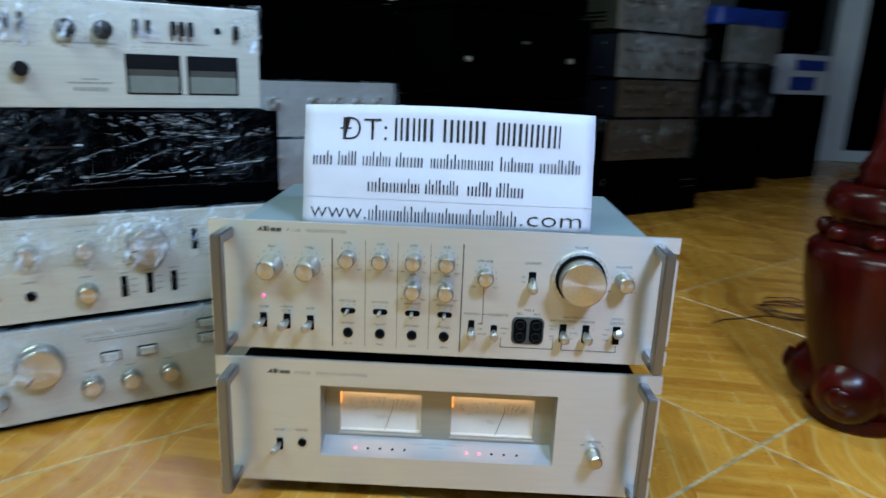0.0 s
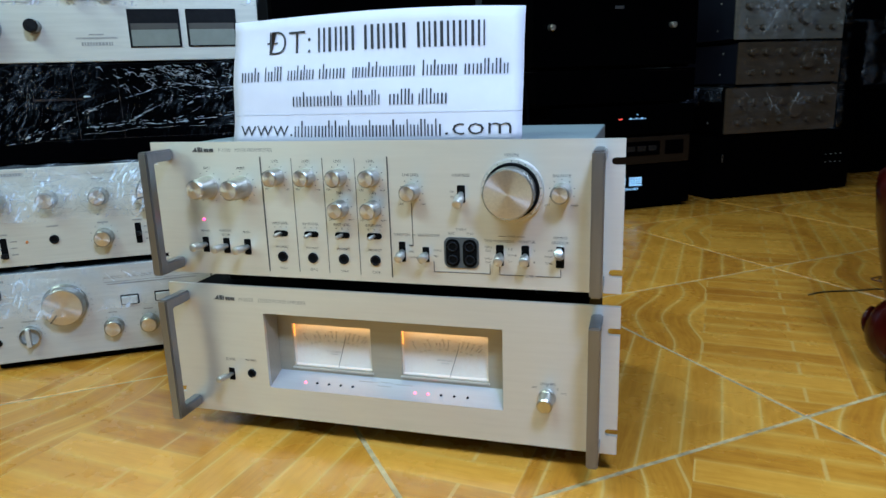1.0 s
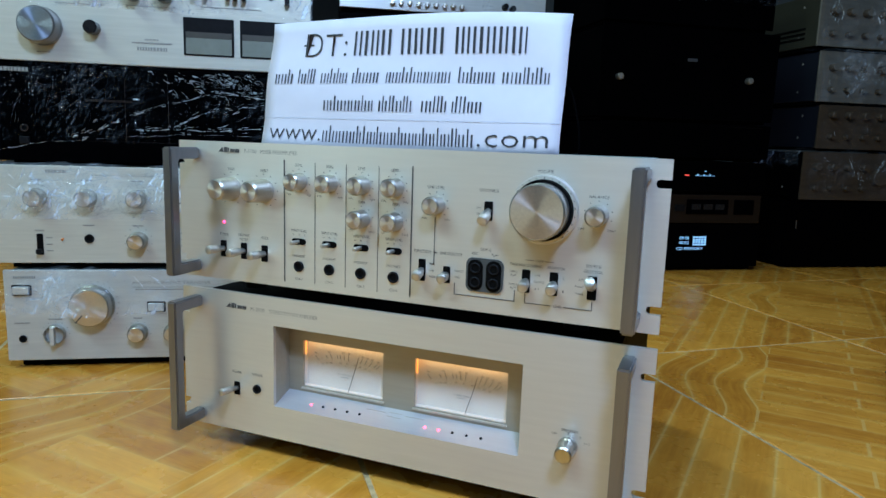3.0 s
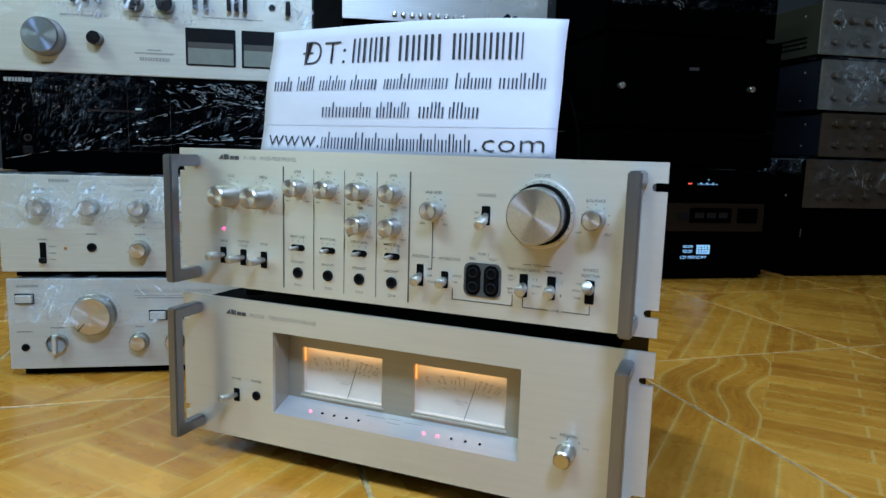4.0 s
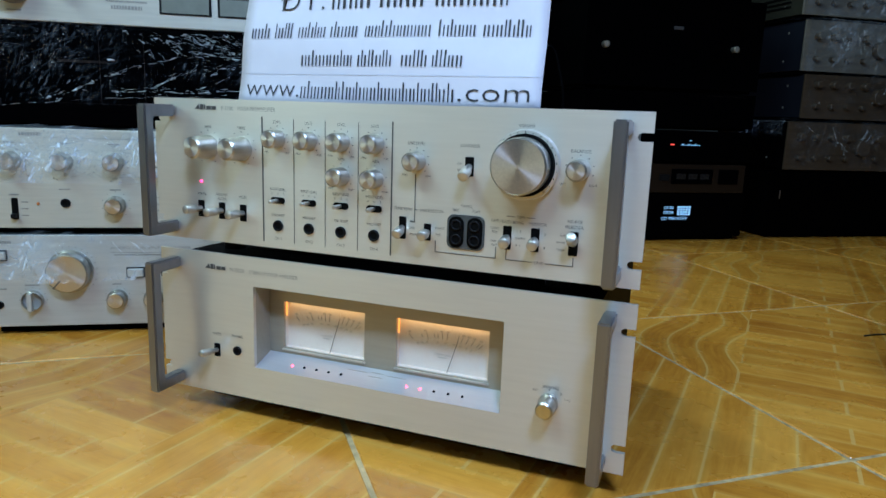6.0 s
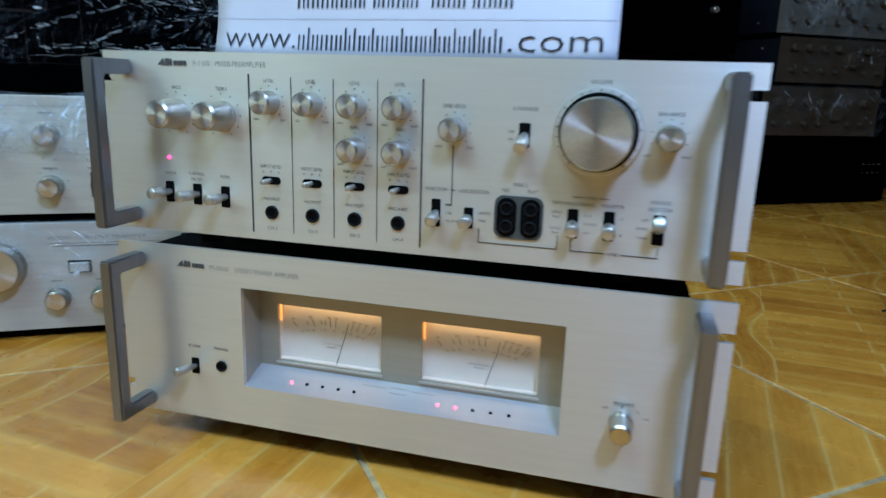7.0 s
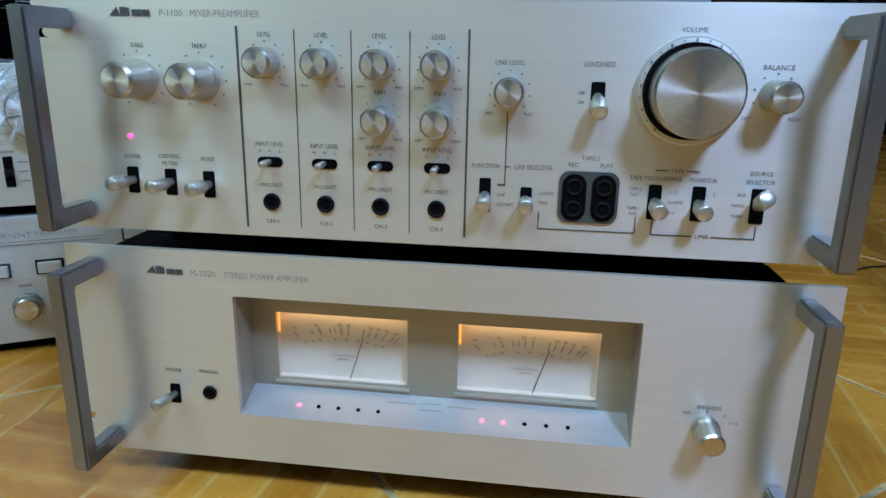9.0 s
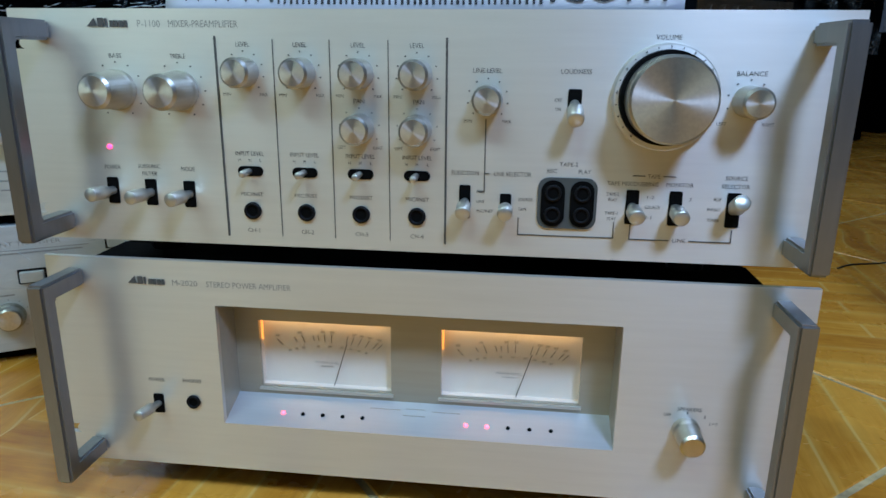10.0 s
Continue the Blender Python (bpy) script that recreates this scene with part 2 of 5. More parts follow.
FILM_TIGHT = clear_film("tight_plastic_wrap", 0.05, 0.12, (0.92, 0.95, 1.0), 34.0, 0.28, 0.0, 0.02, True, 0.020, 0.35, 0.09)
LED_RED = glow("lit_red_indicator", (1.0, 0.06, 0.20), 3.6)
LED_PINK = glow("lit_pink_indicator", (1.0, 0.11, 0.16), 4.6)
DISPLAY = glow("lit_pale_blue_segments", (0.45, 0.72, 1.0), 1.0)
DISPLAY_RED = glow("lit_red_segment", (1.0, 0.08, 0.05), 2.0)
BULB = glow("warm_meter_bulb", (1.0, 0.36, 0.05), 2.0)
ORANGE = surface("orange_indicator_lens", (0.45, 0.16, 0.03), (0.6, 0.22, 0.05), 0.35)


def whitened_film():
    """Glints of film folds put into a colour: mostly milky white, with a gloss of its own."""
    m, nodes, links, b = material("painted_film_glint")
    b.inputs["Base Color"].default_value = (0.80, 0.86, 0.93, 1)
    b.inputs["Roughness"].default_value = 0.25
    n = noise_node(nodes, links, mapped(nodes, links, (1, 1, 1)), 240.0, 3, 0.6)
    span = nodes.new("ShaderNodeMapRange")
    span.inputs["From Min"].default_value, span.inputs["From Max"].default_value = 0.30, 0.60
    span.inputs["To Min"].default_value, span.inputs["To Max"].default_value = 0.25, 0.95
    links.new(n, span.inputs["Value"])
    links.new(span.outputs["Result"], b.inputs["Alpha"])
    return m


FILM_GLINT = whitened_film()


def glass_material():
    m, nodes, links, b = material("clear_meter_glass")
    nodes.remove(b)
    tr, gl, mx = nodes.new("ShaderNodeBsdfTransparent"), nodes.new("ShaderNodeBsdfGlossy"), nodes.new("ShaderNodeMixShader")
    gl.inputs["Roughness"].default_value = 0.04
    mx.inputs["Fac"].default_value = 0.05
    links.new(tr.outputs[0], mx.inputs[1])
    links.new(gl.outputs[0], mx.inputs[2])
    links.new(mx.outputs[0], nodes["Material Output"].inputs["Surface"])
    return m


GLASS = glass_material()


def tile_material():
    """Glazed tile printed with diagonal wooden boards: straight, crossing and wavy, with pale joints."""
    m, nodes, links, b = material("wood_print_glazed_tile")
    uv = nodes.new("ShaderNodeTexCoord")
    sep = nodes.new("ShaderNodeSeparateXYZ")
    links.new(uv.outputs["UV"], sep.inputs[0])

    def op(kind, a, c=0.0, e=0.0):
        n = nodes.new("ShaderNodeMath")
        n.operation = kind
        for k, val in enumerate((a, c, e)):
            if isinstance(val, (int, float)):
                n.inputs[k].default_value = val
            else:
                links.new(val, n.inputs[k])
        return n.outputs[0]

    d = op("SUBTRACT", sep.outputs[0], sep.outputs[1])
    s = op("ADD", sep.outputs[0], sep.outputs[1])
    info = nodes.new("ShaderNodeObjectInfo")
    straight = op("GREATER_THAN", d, 0.085)
    wavy = op("LESS_THAN", d, -0.162)
    dw = op("MULTIPLY_ADD", op("SINE", op("MULTIPLY_ADD", s, 17.0, 0.6)), 0.019, d)
    along = op("ADD", op("MULTIPLY", straight, d), op("MULTIPLY", op("SUBTRACT", 1.0, straight), dw))
    band = op("SUBTRACT", op("SUBTRACT", 1.0, straight), wavy)
    coord = op("ADD", op("MULTIPLY", op("SUBTRACT", 1.0, band), along), op("MULTIPLY", band, s))
    step = op("DIVIDE", op("ADD", coord, 0.003), 0.0575)
    index = op("FLOOR", step)
    off = op("ABSOLUTE", op("SUBTRACT", op("FRACT", step), 0.5))
    wear = noise_node(nodes, links, mapped(nodes, links, (1, 1, 1)), 55.0, 3, 0.6)
    ramp_line = op("SUBTRACT", off, op("MULTIPLY_ADD", wear, 0.030, 0.440))
    board_line = op("MINIMUM", op("MAXIMUM", op("MULTIPLY", ramp_line, 42.0), 0.0), 1.0)
    faint = op("MULTIPLY", board_line, op("SUBTRACT", 1.0, op("MULTIPLY", band, 0.72)))
    parity = op("GREATER_THAN", op("FRACT", op("MULTIPLY", index, 0.5)), 0.25)
    mid = op("MULTIPLY", op("LESS_THAN", op("ABSOLUTE", op("SUBTRACT", d, 0.007)), 0.0028), parity)
    edge = op("MULTIPLY", op("LESS_THAN", op("ABSOLUTE", op("ADD", d, 0.162)), 0.0028), op("SUBTRACT", 1.0, parity))
    edge2 = op("LESS_THAN", op("ABSOLUTE", op("SUBTRACT", d, 0.085)), 0.0020)
    lines = op("MINIMUM", op("ADD", op("ADD", faint, op("MULTIPLY", band, mid)), op("ADD", edge, op("MULTIPLY", edge2, 0.5))), 1.0)
    # board tone and grain
    wn = nodes.new("ShaderNodeTexWhiteNoise")
    wn.noise_dimensions = "3D"
    comb = nodes.new("ShaderNodeCombineXYZ")
    links.new(index, comb.inputs[0])
    links.new(op("ADD", band, op("MULTIPLY", straight, 2.0)), comb.inputs[1])
    links.new(op("FLOOR", op("MULTIPLY", info.outputs["Random"], 7.0)), comb.inputs[2])
    links.new(comb.outputs[0], wn.inputs["Vector"])
    grain_v = nodes.new("ShaderNodeCombineXYZ")
    cross = op("ADD", op("MULTIPLY", band, d), op("MULTIPLY", op("SUBTRACT", 1.0, band), s))
    links.new(op("MULTIPLY", cross, 7.0), grain_v.inputs[0])
    links.new(op("MULTIPLY", coord, 70.0), grain_v.inputs[1])
    links.new(op("MULTIPLY", info.outputs["Random"], 40.0), grain_v.inputs[2])
    g1 = noise_node(nodes, links, grain_v.outputs[0], 1.6, 5, 0.65)
    wide = noise_node(nodes, links, mapped(nodes, links, (1, 1, 1)), 9.0, 4)
    tone = op("ADD", op("ADD", op("MULTIPLY", wn.outputs["Value"], 0.25), op("MULTIPLY", g1, 0.42)), op("MULTIPLY_ADD", wear, 0.12, op("MULTIPLY", wide, 0.33)))
    r = ramp(nodes, [(0.24, (0.30, 0.090, 0.008)), (0.5, (0.55, 0.235, 0.019)), (0.76, (0.76, 0.375, 0.045))])
    links.new(tone, r.inputs["Fac"])
    # boards pale towards their printed edges, unevenly
    pale = nodes.new("ShaderNodeMix")
    pale.data_type = "RGBA"
    fade = op("MINIMUM", op("MAXIMUM", op("MULTIPLY_ADD", off, 4.0, op("MULTIPLY_ADD", wide, 2.2, -2.2)), 0.0), 1.0)
    links.new(op("MULTIPLY", fade, 0.34), pale.inputs["Factor"])
    links.new(r.outputs["Color"], pale.inputs["A"])
    pale.inputs["B"].default_value = (0.76, 0.45, 0.075, 1)
    mx = nodes.new("ShaderNodeMix")
    mx.data_type = "RGBA"
    links.new(op("MULTIPLY", lines, 0.43), mx.inputs["Factor"])
    links.new(pale.outputs["Result"], mx.inputs["A"])
    mx.inputs["B"].default_value = (0.76, 0.54, 0.17, 1)
    links.new(mx.outputs["Result"], b.inputs["Base Color"])
    rough = op("MULTIPLY_ADD", wide, 0.20, 0.17)
    links.new(rough, b.inputs["Roughness"])
    b.inputs["Specular IOR Level"].default_value = 0.9
    bn = nodes.new("ShaderNodeBump")
    bn.inputs["Strength"].default_value, bn.inputs["Distance"].default_value = 0.12, 0.002
    links.new(wide, bn.inputs["Height"])
    links.new(bn.outputs["Normal"], b.inputs["Normal"])
    return m


TILE = tile_material()

# ---- building helpers ----


def part(name, bm, mat, parent=None, label="", smooth=False, m=None):
    """Links a bmesh as one mesh object under a thing or a part."""
    me = bpy.data.meshes.new(name)
    bm.to_mesh(me)
    bm.free()
    me.materials.append(mat)
    if smooth:
        for p in me.polygons:
            p.use_smooth = True
    ob = new(name, me)
    if parent is not None:
        ob.parent = parent
    if m is not None:
        ob.matrix_basis = m
    return tagged(ob, label)


def thing(name, m, label, category, group="", kind=""):
    ob = new(name)
    ob.empty_display_size = 0.05
    ob.matrix_basis = m
    return tagged(ob, label, category, group, kind)


def box(x0, x1, y0, y1, z0, z1, bevel=0.0, segments=2, bm=None):
    bm = bm or bmesh.new()
    made = bmesh.ops.create_cube(bm, size=1.0)
    bmesh.ops.scale(bm, vec=(x1 - x0, y1 - y0, z1 - z0), verts=made["verts"])
    bmesh.ops.translate(bm, vec=((x0 + x1) / 2, (y0 + y1) / 2, (z0 + z1) / 2), verts=made["verts"])
    if bevel:
        edges = {e for v in made["verts"] for e in v.link_edges}
        bmesh.ops.bevel(bm, geom=list(edges), offset=bevel, segments=segments, affect="EDGES", profile=0.6)
    return bm


def turned(profile, segments=40, bm=None):
    """A body turned round the y axis: profile rows of (radius, y), front first."""
    bm = bm or bmesh.new()
    rings = []
    for r, y in profile:
        if r <= 1e-6:
            rings.append([bm.verts.new((0, y, 0))])
        else:
            rings.append([bm.verts.new((r * math.cos(k * math.tau / segments), y, r * math.sin(k * math.tau / segments))) for k in range(segments)])
    for a, b in zip(rings, rings[1:]):
        for k in range(segments):
            j = (k + 1) % segments
            if len(a) == 1:
                bm.faces.new((a[0], b[k], b[j]))
            elif len(b) == 1:
                bm.faces.new((a[j], a[k], b[0]))
            else:
                bm.faces.new((a[k], b[k], b[j], a[j]))
    bmesh.ops.recalc_face_normals(bm, faces=bm.faces)
    return bm


def plate(outline, y0, y1, holes=()):
    """A flat plate in the xz plane from y0 (front) to y1, with its outline and holes as lists of (x, z)."""
    bm = bmesh.new()
    edges = []
    for loop in (outline, *holes):
        vs = [bm.verts.new((x, y0, z)) for x, z in loop]
        edges += [bm.edges.new((vs[k], vs[(k + 1) % len(vs)])) for k in range(len(vs))]
    bmesh.ops.triangle_fill(bm, use_beauty=True, use_dissolve=False, edges=edges)
    faces = list(bm.faces)
    ext = bmesh.ops.extrude_face_region(bm, geom=faces)
    moved = [g for g in ext["geom"] if isinstance(g, bmesh.types.BMVert)]
    bmesh.ops.translate(bm, vec=(0, y1 - y0, 0), verts=moved)
    bmesh.ops.recalc_face_normals(bm, faces=bm.faces)
    return bm


def rounded(x0, x1, z0, z1, r, n=5):
    pts = []
    for cx, cz, a0 in ((x1 - r, z1 - r, 0), (x0 + r, z1 - r, 90), (x0 + r, z0 + r, 180), (x1 - r, z0 + r, 270)):
        for k in range(n + 1):
            a = radians(a0 + 90 * k / n)
            pts.append((cx + r * math.cos(a), cz + r * math.sin(a)))
    return pts


def lettering(text, x, z, size, mat, parent, y=-0.0002, width=None, align="CENTER", m=None):
    """Printed words, centred at x, z on the front of a panel."""
    cu = bpy.data.curves.new("lettering", "FONT")
    cu.body, cu.size, cu.align_x, cu.align_y, cu.resolution_u = text, size, align, "CENTER", 2
    cu.offset = -size * 0.004
    tmp = bpy.data.objects.new("lettering", cu)
    scene.collection.objects.link(tmp)
    dg = bpy.context.evaluated_depsgraph_get()
    me = bpy.data.meshes.new_from_object(tmp.evaluated_get(dg))
    bpy.data.objects.remove(tmp)
    me.materials.clear()
    me.materials.append(mat)
    ob = new("lettering", me)
    ob.parent = parent
    span = max(v.co.x for v in me.vertices) - min(v.co.x for v in me.vertices)
    k = width / span if width else 1.0
    ob.matrix_basis = (m or Matrix()) @ pose(x, y, z, 90, 0, 0) @ Matrix.Diagonal((k, 1, 1, 1))
    return ob


def bars(rows, mat, parent, y=-0.0003, name="print_bar"):
    """Plain bars (x0, x1, z0, z1) of unreadable print or printed lines, as one mesh."""
    bm = bmesh.new()
    for x0, x1, z0, z1 in rows:
        box(x0, x1, y - 0.0002, y + 0.0002, z0, z1, bm=bm)
    return tagged(part(name, bm, mat, parent), kind="stuff" if len(rows) > 1 else "")


def word_bars(x, z, width, height, seed=0):
    """Bars of the size of one printed word."""
    rnd = random.Random(seed)
    rows, at = [], x - width / 2
    while at < x + width / 2:
        w = min(height * rnd.uniform(0.45, 0.75), x + width / 2 - at)
        rows.append((at, at + w, z - height / 2, z + height / 2))
        at += w + height * 0.22
    return rows


def knob(parent, x, z, r, depth, y=0.0, taper=0.96, name="knob", skirt=0.0, mark=False, label="", side=None, face=None, angle=0.0):
    """A turned knob that stands out of a panel towards -y, with its spun face as a piece."""
    b = min(0.0016, r * 0.16)
    prof = [(r * taper - b, -depth), (r * taper, -depth + b), (r, -0.0015), (r, 0.0)]
    if skirt:
        prof = [(r * taper - b, -depth), (r * taper, -depth + b), (r, -0.006), (skirt, -0.004), (skirt, 0.0)]
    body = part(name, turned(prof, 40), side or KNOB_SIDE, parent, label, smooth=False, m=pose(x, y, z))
    fb = turned([(0, -depth - 0.0004), (r * taper - b, -depth - 0.0002), (r * taper - b, -depth + 0.0004)], 40)
    part("knob_face", fb, face or KNOB_FACE, body)
    if mark:
        bm = box(-0.0009, 0.0009, -depth - 0.0009, -depth * 0.35, r * 0.45, r * taper + 0.0003)
        part("pointer", bm, INK, body, m=pose(0, 0, 0, 0, angle, 0))
    return body


def dial_marks(x, z, r, n, a0, a1, size=0.0008):
    """Small printed marks round a knob."""
    rows = []
    for k in range(n):
        a = radians(a0 + (a1 - a0) * k / (n - 1))
        cx, cz = x + r * math.sin(a), z + r * math.cos(a)
        rows.append((cx - size / 2, cx + size / 2, cz - size / 2, cz + size / 2))
    return rows


def lever(parent, x, z, tip, r=0.0042, length=0.022, w=0.0072, h=0.0165, mat=None):
    """A toggle: black slot with a round metal lever. tip: lean of the lever's end in x and z."""
    sw = part("switch_slot", plate(rounded(x - w / 2, x + w / 2, z - h / 2, z + h / 2, 0.0008, 2), -0.0007, 0.0003), HOLE, parent)
    bm = turned([(0, -length), (r * 0.84, -length), (r * 0.97, -length + 0.0005), (r, -length + 0.0012), (r, -length * 0.40), (r * 0.72, -length * 0.34), (r * 0.6, 0.0)], 28)
    lv = part("switch_lever", bm, mat or CHROME, sw, smooth=True)
    way = Vector((tip[0], -length, tip[1])).normalized()
    q = Vector((0, -1, 0)).rotation_difference(way)
    lv.matrix_basis = Matrix.Translation((x, -0.0004, z)) @ q.to_matrix().to_4x4()
    return sw


def jack(parent, x, z, r, label="", ring=None):
    jk = part("jack", turned([(r, 0.0), (r, -0.0016), (r * 0.74, -0.0020), (r * 0.66, -0.0012), (r * 0.64, -0.0004)], 28), ring or BLACK, parent, label, smooth=True, m=pose(x, 0, z))
    part("jack_hole", turned([(0, -0.0008), (r * 0.66, -0.0008), (r * 0.66, 0.0002)], 20), HOLE, jk)
    return jk

# ---- the two rack units ----
HALF = 0.2413


def rack_outline(z0, z1, slots):
    """The panel's outline with open mounting slots at both ends."""
    pts = [(-HALF, z0), (HALF, z0)]
    for z in sorted(slots):
        pts.append((HALF, z - 0.0034))
        pts += [(HALF - 0.0085 + 0.0034 * math.cos(radians(a)), z + 0.0034 * math.sin(radians(a))) for a in (270, 230, 180, 130, 90)]
        pts.append((HALF, z + 0.0034))
    pts += [(HALF, z1), (-HALF, z1)]
    for z in sorted(slots, reverse=True):
        pts.append((-HALF, z + 0.0034))
        pts += [(-HALF + 0.0085 - 0.0034 * math.cos(radians(a)), z + 0.0034 * math.sin(radians(a))) for a in (90, 50, 0, -50, -90)]
        pts.append((-HALF, z - 0.0034))
    return pts


def rack_handle(parent, x, z0, z1):
    """A square-bar handle bent out of one piece, standing 42 mm out of the panel."""
    w, d, t = 0.0108, 0.0405, 0.0115
    bm = bmesh.new()
    ring = [(0.0, z0), (-d, z0), (-d, z1), (0.0, z1), (0.0, z1 - t), (-d + t, z1 - t), (-d + t, z0 + t), (0.0, z0 + t)]
    left = [bm.verts.new((x - w / 2, y, z)) for y, z in ring]
    right = [bm.verts.new((x + w / 2, y, z)) for y, z in ring]
    n = len(ring)
    for k in range(n):
        j = (k + 1) % n
        bm.faces.new((left[k], left[j], right[j], right[k]))
    for loop in (left, right):
        for quad in ((0, 1, 6, 7), (1, 2, 5, 6), (2, 3, 4, 5)):
            bm.faces.new([loop[q] for q in quad])
    bmesh.ops.recalc_face_normals(bm, faces=bm.faces)
    sharp = [e for e in bm.edges if len(e.link_faces) == 2 and e.calc_face_angle(0) > 0.5]
    bmesh.ops.bevel(bm, geom=sharp, offset=0.0015, segments=2, affect="EDGES")
    return part("handle", bm, HANDLE, parent, "satin grey metal handle")


def logo(parent, x, z):
    """The maker's mark as plain shapes: a small triangle and a row of bold bars."""
    bm = plate([(x, z - 0.0022), (x + 0.0062, z - 0.0022), (x + 0.0048, z + 0.0026)], -0.0008, -0.0004)
    box(x + 0.0068, x + 0.0104, -0.0008, -0.0004, z - 0.0024, z + 0.0026, bm=bm)
    for k, w in enumerate((0.0012, 0.0026, 0.0022, 0.0026, 0.0018)):
        a = x + 0.0112 + 0.0030 * k
        box(a, a + w, -0.0008, -0.0004, z - 0.0024, z + (0.0012 if k else 0.0024), bm=bm)
    return part("logo_mark", bm, INK, parent)


TEXT = 0.0038
WIDTHS = {'BASS': 0.0077, 'TREBLE': 0.0095, 'POWER': 0.0103, 'MODE': 0.0086, 'LEVEL': 0.0081, 'PAN': 0.0063, 'VOLUME': 0.0135, 'LOUDNESS': 0.0166, 'BALANCE': 0.0158, 'FUNCTION': 0.0158, 'SUBSONIC': 0.0140, 'FILTER': 0.0099, 'SOURCE': 0.0121, 'SELECTOR': 0.0153, 'REC': 0.0056, 'PLAY': 0.0067, 'MONITOR': 0.0149, 'TAPE': 0.0072, 'LINE': 0.0072, 'LINE LEVEL': 0.0162, 'LINE SELECTOR': 0.0216, 'TAPE-2': 0.0103, 'TAPE MIX/DUBBING': 0.0284}
# mixer-preamplifier
pre = thing("preamplifier", pose(0, 0, 0), "champagne silver mixer preamplifier with grey handles on a power amplifier", "amplifier", "rack amplifiers")
Z0, Z1 = 0.1868, 0.3266
rca_hole = rounded(0.076, 0.110, 0.205, 0.235, 0.006)
panel = part("front_panel", plate(rack_outline(Z0, Z1, (0.206, 0.307)), 0.0, 0.004), PANEL, pre, "brushed champagne aluminium front panel")
part("case", box(-0.212, 0.212, 0.0045, 0.245, 0.190, 0.3235, 0.002), CASE, pre, "blue-grey painted steel case")
for x in (-0.17, 0.17):
    for y in (0.03, 0.21):
        part("foot", turned([(0.011, 0.0), (0.013, 0.015), (0, 0.015)], 20), BLACK, pre, m=pose(x, y, 0.1755, 90, 0, 0))
rack_handle(pre, -0.2205, 0.1935, 0.3200)
rack_handle(pre, 0.2205, 0.1935, 0.3200)
logo(panel, -0.191, 0.3187)
lettering("P-1100", -0.153, 0.3180, 0.0056, INK_FAINT, panel, width=0.014)
lettering("MIXER-PREAMPLIFIER", -0.120, 0.3180, 0.0056, INK_FAINT, panel, width=0.042)
for x in (-0.1135, 0.022):
    bars([(x - 0.0006, x + 0.0006, 0.1925, 0.3115)], INK, panel, name="divider_line")
for x in (-0.079, -0.0455, -0.0115):
    bars([(x - 0.0002, x + 0.0002, 0.1935, 0.3100)], INK, panel, name="divider_line")
for word, x, z in (("BASS", -0.176, 0.300), ("TREBLE", -0.137, 0.300), ("POWER", -0.186, 0.2335), ("MODE", -0.137, 0.2335),
                   ("LEVEL", -0.097, 0.307), ("LEVEL", -0.063, 0.307), ("LEVEL", -0.029, 0.307), ("LEVEL", 0.005, 0.307),
                   ("PAN", -0.029, 0.276), ("PAN", 0.006, 0.276), ("LINE LEVEL", 0.045, 0.294), ("LOUDNESS", 0.094, 0.294),
                   ("VOLUME", 0.142, 0.3125), ("BALANCE", 0.187, 0.294), ("FUNCTION", 0.0335, 0.236), ("LINE SELECTOR", 0.0610, 0.236)):
    lettering(word, x, z, TEXT, INK, panel, width=WIDTHS[word])
for word, x, z in (("SUBSONIC", -0.162, 0.2345), ("FILTER", -0.162, 0.2300), ("SOURCE", 0.186, 0.2372), ("SELECTOR", 0.186, 0.2325),
                   ("TAPE-2", 0.093, 0.2425), ("REC", 0.0835, 0.2385), ("PLAY", 0.102, 0.2385), ("TAPE MIX/DUBBING", 0.1295, 0.2325), ("MONITOR", 0.1555, 0.2325),
                   ("TAPE", 0.141, 0.2370), ("LINE", 0.158, 0.2000)):
    lettering(word, x, z, 0.0035, INK, panel, width=WIDTHS[word])
